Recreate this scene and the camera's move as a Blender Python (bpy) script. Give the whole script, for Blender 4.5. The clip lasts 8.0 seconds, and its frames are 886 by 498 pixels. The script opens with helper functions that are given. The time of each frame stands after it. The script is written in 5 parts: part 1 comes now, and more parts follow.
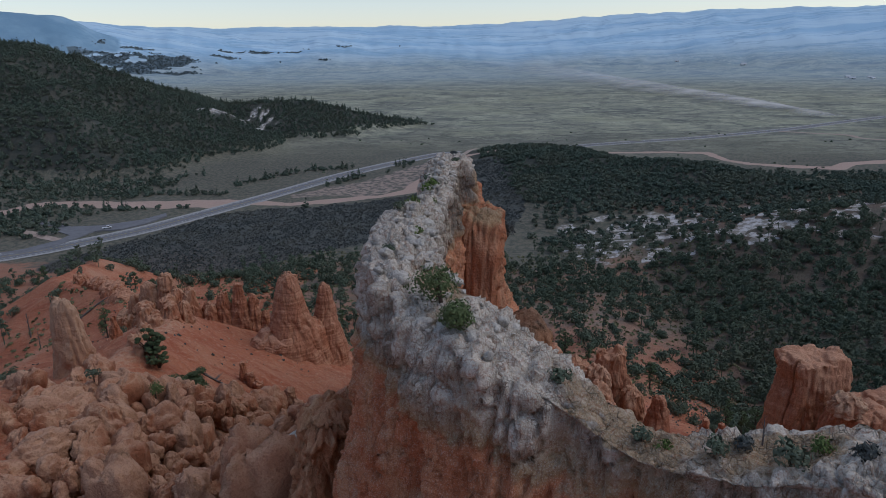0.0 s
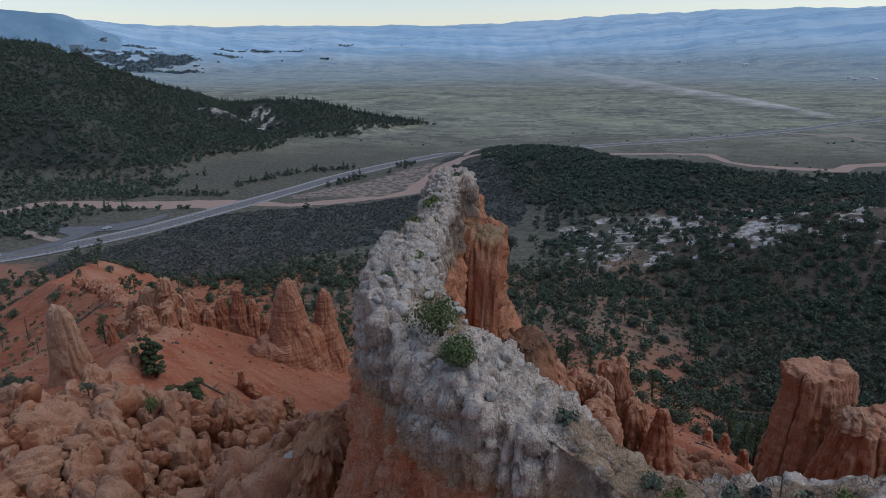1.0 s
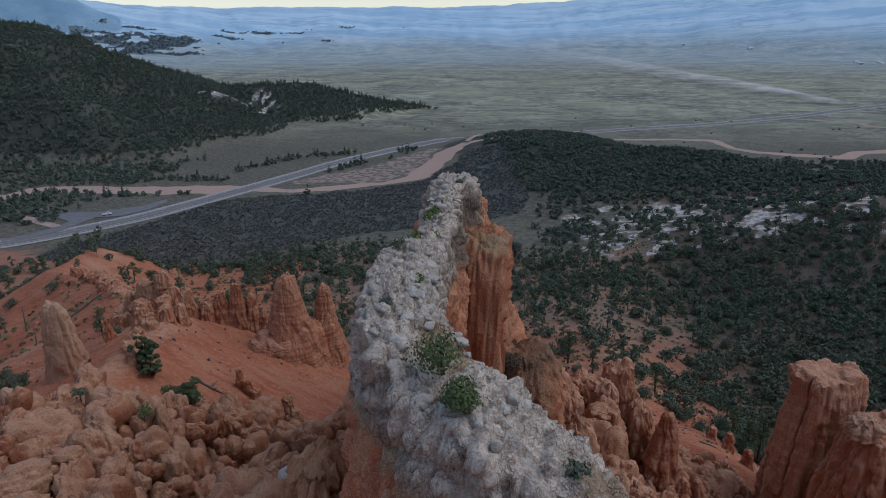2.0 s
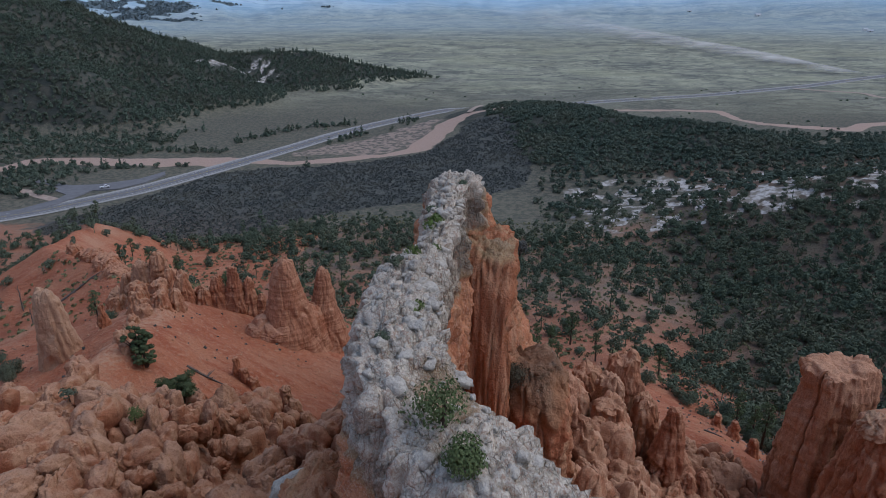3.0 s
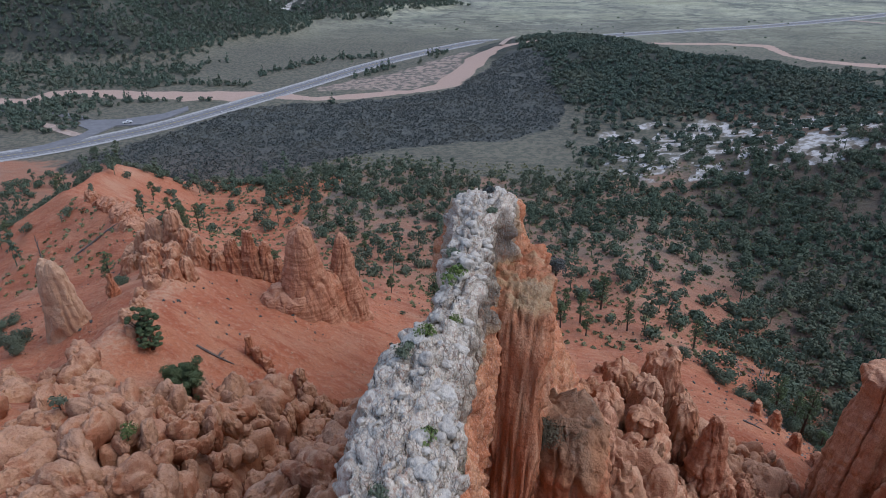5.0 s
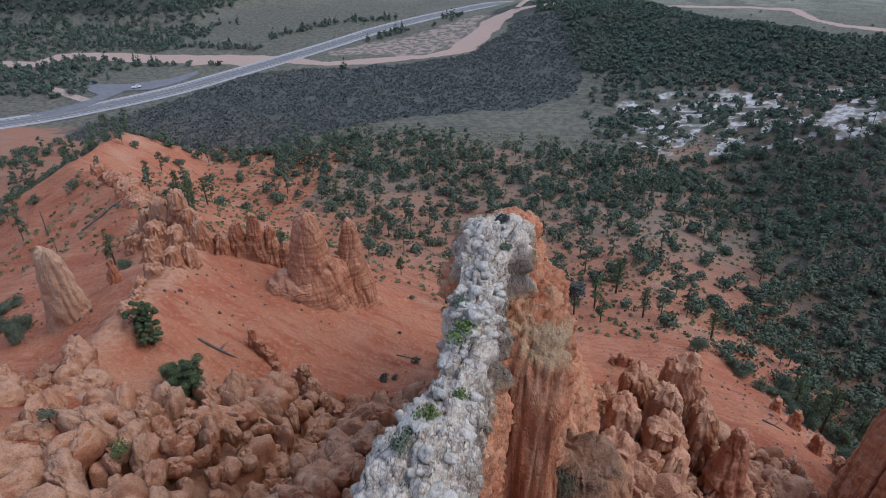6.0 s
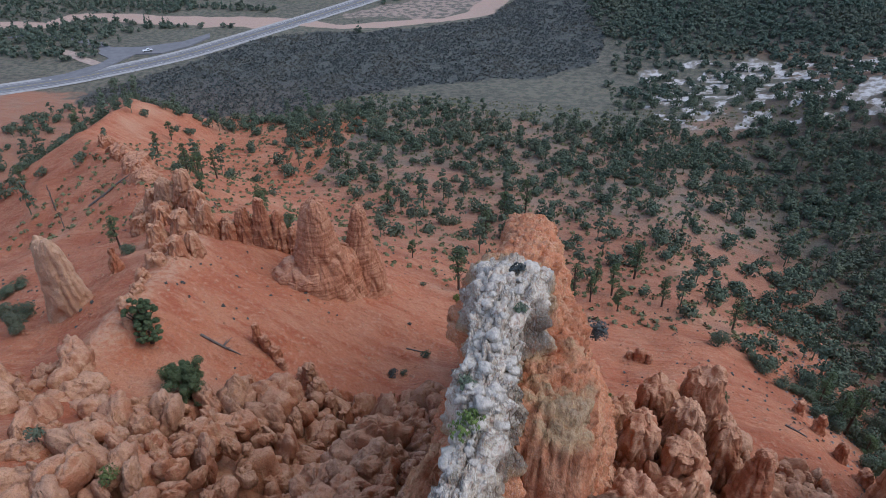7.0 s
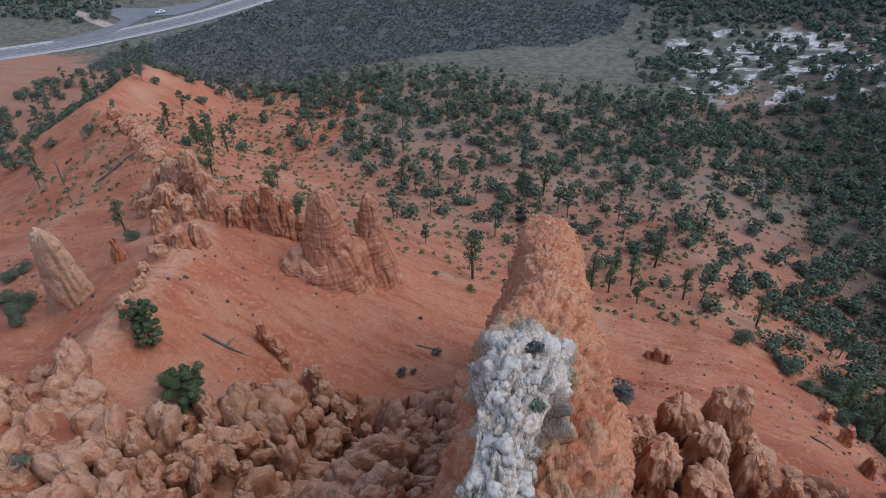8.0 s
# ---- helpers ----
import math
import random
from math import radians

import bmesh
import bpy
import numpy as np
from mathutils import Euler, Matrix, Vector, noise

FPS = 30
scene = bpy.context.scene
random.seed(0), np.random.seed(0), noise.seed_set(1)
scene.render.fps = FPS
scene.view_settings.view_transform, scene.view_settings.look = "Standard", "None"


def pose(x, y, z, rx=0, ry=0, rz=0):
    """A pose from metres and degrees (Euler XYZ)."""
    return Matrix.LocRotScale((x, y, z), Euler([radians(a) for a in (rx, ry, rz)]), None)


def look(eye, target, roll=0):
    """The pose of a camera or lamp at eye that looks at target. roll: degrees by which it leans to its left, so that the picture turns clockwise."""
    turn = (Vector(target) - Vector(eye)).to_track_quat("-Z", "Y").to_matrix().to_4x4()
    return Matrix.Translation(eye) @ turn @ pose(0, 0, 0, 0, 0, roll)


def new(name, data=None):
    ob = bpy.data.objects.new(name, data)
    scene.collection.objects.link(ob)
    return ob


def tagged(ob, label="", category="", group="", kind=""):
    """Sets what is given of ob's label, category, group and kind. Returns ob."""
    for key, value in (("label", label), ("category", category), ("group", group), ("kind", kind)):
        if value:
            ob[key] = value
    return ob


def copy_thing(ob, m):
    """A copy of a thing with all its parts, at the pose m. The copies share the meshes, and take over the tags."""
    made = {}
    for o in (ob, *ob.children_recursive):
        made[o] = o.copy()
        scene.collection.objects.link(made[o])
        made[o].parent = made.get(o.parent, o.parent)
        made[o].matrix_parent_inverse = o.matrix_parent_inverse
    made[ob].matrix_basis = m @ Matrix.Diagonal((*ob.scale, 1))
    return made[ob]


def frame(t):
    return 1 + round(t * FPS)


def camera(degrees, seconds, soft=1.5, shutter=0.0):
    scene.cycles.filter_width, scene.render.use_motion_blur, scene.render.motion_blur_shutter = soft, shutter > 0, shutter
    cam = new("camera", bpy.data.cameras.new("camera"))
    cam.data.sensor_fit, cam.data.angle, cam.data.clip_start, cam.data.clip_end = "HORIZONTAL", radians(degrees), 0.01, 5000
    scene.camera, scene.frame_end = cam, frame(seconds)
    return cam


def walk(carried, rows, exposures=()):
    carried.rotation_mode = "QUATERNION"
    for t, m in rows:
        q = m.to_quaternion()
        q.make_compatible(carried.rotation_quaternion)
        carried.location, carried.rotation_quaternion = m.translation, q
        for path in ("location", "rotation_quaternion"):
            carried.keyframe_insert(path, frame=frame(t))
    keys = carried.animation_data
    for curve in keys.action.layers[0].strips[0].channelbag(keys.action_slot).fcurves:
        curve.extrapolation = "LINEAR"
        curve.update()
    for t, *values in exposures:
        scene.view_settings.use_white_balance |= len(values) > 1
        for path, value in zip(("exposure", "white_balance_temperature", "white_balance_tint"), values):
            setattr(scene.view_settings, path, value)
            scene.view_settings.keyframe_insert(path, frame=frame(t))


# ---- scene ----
cam = camera(68.3, 8.0, soft=0.7, shutter=0.4)
PATH = [
    (0, (2.325, 4.413, 104.164), (2.116, 6.315, 103.579), -0.8),
    (0.5, (2.248, 5.175, 104.713), (2.038, 7.075, 104.127), -0.7),
    (1, (2.129, 6.226, 105.259), (1.917, 8.127, 104.672), -0.6),
    (2.5, (1.582, 11.062, 107.57), (1.367, 12.931, 106.892), -0.4),
    (3, (1.314, 13.283, 108.388), (1.098, 15.135, 107.665), -0.35),
    (3.5, (1.092, 15.775, 109.215), (0.858, 17.607, 108.448), -0.3),
    (4, (0.781, 18.556, 110.052), (0.528, 20.366, 109.238), -0.3),
    (4.5, (0.52, 21.418, 110.918), (0.249, 23.201, 110.053), -0.3),
    (6, (-0.473, 30.606, 113.69), (-0.789, 32.299, 112.675), -0.25),
    (6.5, (-0.856, 33.925, 114.534), (-1.188, 35.585, 113.47), -0.25),
    (7, (-1.314, 37.359, 115.455), (-1.663, 38.983, 114.342), -0.25),
    (7.5, (-1.829, 40.87, 116.355), (-2.195, 42.456, 115.193), -0.25),
    (8, (-2.423, 44.465, 117.146), (-2.805, 46.012, 115.938), -0.25),
]
EXPOSURES = [(0, -0.33), (1.2, -0.3), (2.5, -0.12), (3.5, 0.2), (4.5, 0.5), (6, 0.61), (8, 0.65)]
walk(cam, [(t, look(e, g, r)) for t, e, g, r in PATH], EXPOSURES)

# ---- light ----
world = bpy.data.worlds.new("dusk_sky")
scene.world = world
world.use_nodes = True
wn = world.node_tree.nodes
wl = world.node_tree.links
sky = wn.new("ShaderNodeTexSky")
sky.sky_type = 'NISHITA'
sky.sun_disc = False
SUN_ELEV, SUN_ROT = radians(54), radians(88)
sky.sun_elevation = SUN_ELEV
sky.sun_rotation = SUN_ROT
sky.dust_density = 0.5
sky.ozone_density = 2.6
sky.air_density = 1.0
wn["Background"].inputs["Strength"].default_value = 0.18
haze = wn.new("ShaderNodeHueSaturation")
haze.inputs["Saturation"].default_value = 0.9
wl.new(sky.outputs[0], haze.inputs["Color"])
tint = wn.new("ShaderNodeMix")
tint.data_type = 'RGBA'
tint.blend_type = 'MULTIPLY'
tint.inputs[0].default_value = 1.0
tint.inputs[7].default_value = (1.01, 0.95, 0.96, 1)
wl.new(haze.outputs[0], tint.inputs[6])
wl.new(tint.outputs[2], wn["Background"].inputs["Color"])
sun = new("sun", bpy.data.lights.new("sun", 'SUN'))
sun.data.energy = 1.0
sun.data.angle = radians(55)
sun.data.color = (1.0, 0.93, 0.87)
sun_dir = Vector((math.sin(SUN_ROT) * math.cos(SUN_ELEV), math.cos(SUN_ROT) * math.cos(SUN_ELEV), math.sin(SUN_ELEV)))
sun.matrix_world = look(sun_dir * 50, (0, 0, 0))

# ---- numeric noise, on arrays ----
def _hash(ix, iy, iz, seed):
    h = (ix.astype(np.int64) * 374761393 + iy.astype(np.int64) * 668265263 + iz.astype(np.int64) * 2147483647 + seed * 974634777) & 0xFFFFFFFF
    h = ((h ^ (h >> 13)) * 1274126177) & 0xFFFFFFFF
    h = ((h ^ (h >> 16)) * 2246822519) & 0xFFFFFFFF
    return ((h ^ (h >> 15)) & 0xFFFFFF) / float(0xFFFFFF)


def vnoise(x, y, z=None, seed=0):
    """Smooth noise from -1 to 1."""
    x = np.asarray(x, float); y = np.asarray(y, float)
    z = np.zeros_like(x) if z is None else np.asarray(z, float)
    fx, fy, fz = np.floor(x), np.floor(y), np.floor(z)
    u, v, w = x - fx, y - fy, z - fz
    u, v, w = (a * a * (3 - 2 * a) for a in (u, v, w))
    out = 0
    for i in (0, 1):
        for j in (0, 1):
            for k in (0, 1):
                wt = (u if i else 1 - u) * (v if j else 1 - v) * (w if k else 1 - w)
                out = out + wt * _hash(fx + i, fy + j, fz + k, seed)
    return out * 2 - 1


def fbm(x, y, z=None, octaves=4, seed=0, gain=0.5):
    z = np.zeros_like(np.asarray(x, float)) if z is None else z
    out, amp, f = 0, 1.0, 1.0
    for o in range(octaves):
        out = out + amp * vnoise(x * f + 17.3 * o, y * f - 9.1 * o, z * f + 4.7 * o, seed + o)
        amp *= gain
        f *= 2.03
    return out


def worley(x, y, z, seed=0, tilted=False):
    """Distances to the nearest and the second nearest cell centre, the cell's random number and, if asked, its slant face."""
    fx, fy, fz = np.floor(x), np.floor(y), np.floor(z)
    d1 = np.full(x.shape, 9.0); d2 = np.full(x.shape, 9.0); cid = np.zeros(x.shape); slant = np.zeros(x.shape)
    for i in (-1, 0, 1):
        for j in (-1, 0, 1):
            for k in (-1, 0, 1):
                cx, cy, cz = fx + i, fy + j, fz + k
                px = cx + 0.1 + 0.8 * _hash(cx, cy, cz, seed)
                py = cy + 0.1 + 0.8 * _hash(cx, cy, cz, seed + 1)
                pz = cz + 0.1 + 0.8 * _hash(cx, cy, cz, seed + 2)
                d = np.sqrt((px - x) ** 2 + (py - y) ** 2 + (pz - z) ** 2)
                near = d < d1
                d2 = np.where(near, d1, np.minimum(d2, d))
                cid = np.where(near, _hash(cx, cy, cz, seed + 3), cid)
                d1 = np.where(near, d, d1)
                if tilted:
                    face = sum((q - c) * (_hash(cx, cy, cz, seed + 4 + n) - 0.5) for n, (q, c) in enumerate(((x, px), (y, py), (z, pz))))
                    slant = np.where(near, face, slant)
    return (d1, d2, cid, slant) if tilted else (d1, d2, cid)


def smooth(a, b, v):
    t = np.clip((np.asarray(v, float) - a) / (b - a), 0, 1)
    return t * t * (3 - 2 * t)


def smax(a, b, k):
    """The greater of two heights, with a rounded join k metres deep."""
    h = np.clip(0.5 + 0.5 * (a - b) / k, 0, 1)
    return b + (a - b) * h + k * h * (1 - h)


def along(pts, x, y):
    """Distance to a line of points (x, y, value...), signed side, and the values there."""
    best = np.full(np.shape(x), 1e9)
    side = np.zeros(np.shape(x))
    vals = [np.zeros(np.shape(x)) for _ in pts[0][2:]]
    for a, b in zip(pts, pts[1:]):
        dx, dy = b[0] - a[0], b[1] - a[1]
        t = np.clip(((x - a[0]) * dx + (y - a[1]) * dy) / (dx * dx + dy * dy), 0, 1)
        qx, qy = x - a[0] - t * dx, y - a[1] - t * dy
        d = np.hypot(qx, qy)
        near = d < best
        best = np.where(near, d, best)
        side = np.where(near, np.sign(dx * qy - dy * qx), side)
        for i in range(len(vals)):
            vals[i] = np.where(near, a[2 + i] + t * (b[2 + i] - a[2 + i]), vals[i])
    return best, side, vals


def ridge(pts, x, y, slope, round_off, slope_right=None):
    """Height of a ridge whose crest runs through points (x, y, z)."""
    out = np.full(np.shape(x), -1e9)
    for a, b in zip(pts, pts[1:]):
        dx, dy = b[0] - a[0], b[1] - a[1]
        t = np.clip(((x - a[0]) * dx + (y - a[1]) * dy) / (dx * dx + dy * dy), 0, 1)
        qx, qy = x - a[0] - t * dx, y - a[1] - t * dy
        k = slope if slope_right is None else np.where(dx * qy - dy * qx > 0, slope, slope_right)
        out = np.maximum(out, a[2] + t * (b[2] - a[2]) - k * (np.sqrt(qx * qx + qy * qy + round_off ** 2) - round_off))
    return out


def inside(poly, x, y):
    """Whether points lie in a polygon."""
    r = np.zeros(np.shape(x), bool)
    for (x0, y0), (x1, y1) in zip(poly, poly[1:] + poly[:1]):
        c = ((y0 > y) != (y1 > y)) & (x < (x1 - x0) * (y - y0) / (y1 - y0 + 1e-12) + x0)
        r ^= c
    return r


# ---- the lie of the land ----
RED_CREST = [(-50, 70, 59), (-56, 86, 58.5), (-60, 105, 57), (-64, 122, 53), (-76, 140, 46), (-92, 154, 40), (-126, 180, 35), (-158, 205, 29), (-178, 258, 19), (-214, 300, 3)]
HOODOO_SPUR = [(-62, 114, 54), (-52, 121, 44), (-43, 128, 38), (-34, 135, 33), (-28, 143, 27)]
RIGHT_SPUR = [(70, 334, 8), (100, 334, 13), (164, 340, 25), (240, 335, 34), (330, 325, 44)]
RIGHT_HILL = [(2, 596, 17), (20, 596, 20), (78, 520, 21.5), (123, 480, 23), (176, 440, 20), (240, 400, 22), (330, 350, 33), (480, 300, 52)]
FRONT_RANGE = [(-75, 300), (-38.6, 290), (-36.6, 280), (-34.8, 269), (-34.15, 254), (-32.8, 203), (-31.7, 180), (-29, 60)]
LEFT_HILL = [(-1150, 560, 260), (-800, 690, 185), (-598, 750, 117), (-567, 800, 96), (-504, 850, 69), (-439, 870, 46), (-389, 875, 33), (-345, 850, 37), (-294, 872, 37), (-242, 900, 26), (-175, 926, 12), (-115, 925, 3), (-78, 925, 0)]
SKYLINE = [(-75, 360), (-38.5, 325), (-36, 306), (-34, 290), (-29.6, 262), (-23.5, 239), (-19, 244), (-12, 247), (-5, 257), (2, 272), (8.5, 288), (13, 293), (17, 304), (21, 317), (24, 300), (27, 300), (75, 380)]


def land(x, y):
    x = np.asarray(x, float); y = np.asarray(y, float)
    base = np.where(y > 70, 66 * np.exp(-(np.maximum(y, 70) - 70) / 80), 66 + (70 - y) * 0.12)
    fade = np.exp(-np.maximum(0, y - 100) / 120)
    # gully between the fin and the bouldery slope, and the fall to the wooded draw on the east
    base = base - 8 * np.exp(-((x + 27) / 5) ** 2) * smooth(46, 72, y) * (1 - smooth(92, 122, y))
    base = base - fade * 20 * smooth(24, 75, x) * smooth(40, 110, y) - 20 * smooth(30, 80, x) * (1 - smooth(20, 110, y))
    base = base - 22 * smooth(6, 34, x) * (1 - smooth(70, 112, y))
    base = base - fade * 18 * smooth(-75, -150, x)
    base = base + 0.055 * np.maximum(0, x - 70) * (1 - smooth(500, 700, y))
    base = np.where(y > 250, base * (1 - smooth(280, 420, y)), base)
    warp = 9 * fbm(x / 45, y / 45, seed=3, octaves=2)
    h = smax(base, ridge(RED_CREST, x + 0.25 * warp, y, 0.6, 1.0), 3)
    h = smax(h, ridge(HOODOO_SPUR, x, y, 0.42, 5), 5)
    h = smax(h, ridge(RIGHT_HILL, x + warp, y + warp, 0.36, 10, 0.17), 6)
    h = smax(h, ridge(RIGHT_SPUR, x + 0.6 * warp, y + 0.4 * warp, 0.26, 12), 6)
    rib = 12 * fbm(x / 75, y / 75, seed=5, octaves=4)
    left = ridge(LEFT_HILL, x + 2 * warp, y - warp, 0.36, 14)
    left = (left + rib * smooth(5, 60, left) + 20) * smooth(455, 560, y + 0.05 * x) - 20
    h = smax(h, left, 5)
    near = 1 - smooth(150, 330, y)
    h = h + near * (1.0 * fbm(x / 14, y / 14, seed=11, octaves=4) + 0.25 * vnoise(x / 2.1, y / 2.1, seed=15))
    # rills down the bare red slopes
    h = h - near * 0.55 * np.abs(vnoise(x / 18, y / 3.4 + 0.3 * x / 9, seed=21)) ** 0.7
    h = h + (1 - near) * 0.7 * fbm(x / 70, y / 70, seed=13, octaves=3) * (1 - smooth(600, 1200, y))
    r = np.hypot(x, y)
    az = np.degrees(np.arctan2(x, y))
    top = np.interp(az, [a for a, _ in SKYLINE], [b for _, b in SKYLINE])
    rise = smooth(2500, 4350, r) ** 1.5
    gul = fbm(az / 7, r / 900, seed=31, octaves=3) * 14 + fbm(az / 1.1, r / 260, seed=33, octaves=3) * 6
    h = h + rise * top * 0.99 + smooth(2500, 3300, r) * gul
    return np.maximum(h, front_range(az, r) + 0.5 * gul)


def front_range(az, r):
    """The nearer wooded mountain that closes the valley on the north-west."""
    top = np.interp(az, [a for a, _ in FRONT_RANGE], [b for _, b in FRONT_RANGE])
    return top * (1.18 * smooth(3150, 3680, r) * (1 - smooth(3700, 4050, r)) - 0.18) - 400 * smooth(-31.5, -29, az)


# ---- mesh helpers ----
def shade(me, smooth_it=True):
    me.polygons.foreach_set("use_smooth", [smooth_it] * len(me.polygons))


def mesh_np(name, verts, faces, material, parent=None, label="", attrs=None, smooth_it=True):
    """An object from arrays of corners and of triangles or quads."""
    me = bpy.data.meshes.new(name)
    verts = np.asarray(verts, np.float32); faces = np.asarray(faces, np.int32)
    n, k = faces.shape
    me.vertices.add(len(verts)); me.vertices.foreach_set("co", verts.ravel())
    me.loops.add(n * k); me.loops.foreach_set("vertex_index", faces.ravel())
    me.polygons.add(n)
    me.polygons.foreach_set("loop_start", np.arange(n, dtype=np.int32) * k)
    me.polygons.foreach_set("loop_total", np.full(n, k, np.int32))
    me.update(calc_edges=True)
    for key, val in (attrs or {}).items():
        at = me.attributes.new(key, 'FLOAT', 'POINT')
        at.data.foreach_set("value", np.asarray(val, np.float32).ravel())
    me.polygons.foreach_set("use_smooth", np.full(n, smooth_it, bool))
    if material:
        me.materials.append(material)
    ob = new(name, me)
    if parent:
        ob.parent = parent
        ob.matrix_parent_inverse = Matrix.Translation(-parent.location)
    if label:
        ob["label"] = label
    return ob


def grid_faces(nu, nv, wrap=False):
    i = np.arange(nu - 1)[:, None] * nv
    j = np.arange(nv if wrap else nv - 1)[None, :]
    j2 = (j + 1) % nv
    return np.stack([i + j, i + nv + j, i + nv + j2, i + j2], -1).reshape(-1, 4)


def part(name, bm, material, parent, label=""):
    me = bpy.data.meshes.new(name)
    bm.to_mesh(me)
    bm.free()
    me.materials.append(material)
    ob = new(name, me)
    ob.parent = parent
    ob.matrix_parent_inverse = Matrix.Translation(-parent.location)
    if label:
        ob["label"] = label
    return ob


def empty(name, x=0, y=0, z=0, **tags):
    ob = new(name)
    ob.location = (x, y, z)
    ob.empty_display_size = 0.3
    return tagged(ob, **tags)


# ---- materials ----
def nodes_of(name):
    m = bpy.data.materials.new(name)
    m.use_nodes = True
    nt = m.node_tree
    return m, nt.nodes, nt.links, nt.nodes["Principled BSDF"]


class Kit:
    """Short hand for one material's nodes."""
    def __init__(self, name, rough=0.95):
        self.m, self.n, self.l, self.b = nodes_of(name)
        self.b.inputs["Roughness"].default_value = rough
        self.b.inputs["Specular IOR Level"].default_value = 0.15
        self.geo = self.n.new("ShaderNodeNewGeometry")

    def noise(self, scale, detail=4, stretch=None, rough=0.55):
        t = self.n.new("ShaderNodeTexNoise")
        t.inputs["Scale"].default_value = scale
        t.inputs["Detail"].default_value = detail
        t.inputs["Roughness"].default_value = rough
        src = self.geo.outputs["Position"]
        if stretch:
            mp = self.n.new("ShaderNodeMapping")
            mp.inputs["Scale"].default_value = stretch
            self.l.new(src, mp.inputs["Vector"])
            src = mp.outputs[0]
        self.l.new(src, t.inputs["Vector"])
        return t.outputs["Fac"]

    def cells(self, scale, stretch=(1, 1, 1)):
        """Distance to the nearest crack of a broken-up surface."""
        mp = self.n.new("ShaderNodeMapping")
        mp.inputs["Scale"].default_value = stretch
        wob = self.n.new("ShaderNodeTexNoise")
        wob.inputs["Scale"].default_value = scale * 0.8
        add = self.n.new("ShaderNodeMixRGB")
        add.blend_type = 'LINEAR_LIGHT'
        add.inputs[0].default_value = 0.35 / scale
        self.l.new(self.geo.outputs["Position"], add.inputs[1])
        self.l.new(self.geo.outputs["Position"], wob.inputs["Vector"])
        self.l.new(wob.outputs["Color"], add.inputs[2])
        self.l.new(add.outputs[0], mp.inputs["Vector"])
        t = self.n.new("ShaderNodeTexVoronoi")
        t.feature = 'DISTANCE_TO_EDGE'
        t.inputs["Scale"].default_value = scale
        self.l.new(mp.outputs[0], t.inputs["Vector"])
        return t.outputs["Distance"]

    def attr(self, name):
        a = self.n.new("ShaderNodeAttribute")
        a.attribute_name = name
        return a.outputs["Fac"]

    def ramp(self, fac, lo, hi):
        r = self.n.new("ShaderNodeMapRange")
        r.interpolation_type = 'SMOOTHSTEP'
        r.inputs["From Min"].default_value = lo
        r.inputs["From Max"].default_value = hi
        self.l.new(fac, r.inputs["Value"])
        return r.outputs[0]

    def math(self, op, a, b):
        r = self.n.new("ShaderNodeMath")
        r.operation = op
        for i, v in enumerate((a, b)):
            if isinstance(v, (int, float)):
                r.inputs[i].default_value = v
            else:
                self.l.new(v, r.inputs[i])
        return r.outputs[0]

    def mix(self, fac, a, b):
        r = self.n.new("ShaderNodeMix")
        r.data_type = 'RGBA'
        for sock, v in ((r.inputs[0], fac), (r.inputs[6], a), (r.inputs[7], b)):
            if isinstance(v, tuple):
                sock.default_value = (*v, 1)
            elif isinstance(v, (int, float)):
                sock.default_value = v
            else:
                self.l.new(v, sock)
        return r.outputs[2]

    def axis(self, out, which):
        s = self.n.new("ShaderNodeSeparateXYZ")
        self.l.new(out, s.inputs[0])
        return s.outputs[which]

    def done(self, col, bump=None, strength=0.5, dist=0.1):
        self.l.new(col, self.b.inputs["Base Color"])
        if bump is not None:
            b = self.n.new("ShaderNodeBump")
            b.inputs["Strength"].default_value = strength
            b.inputs["Distance"].default_value = dist
            self.l.new(bump, b.inputs["Height"])
            self.l.new(b.outputs[0], self.b.inputs["Normal"])
        return self.m


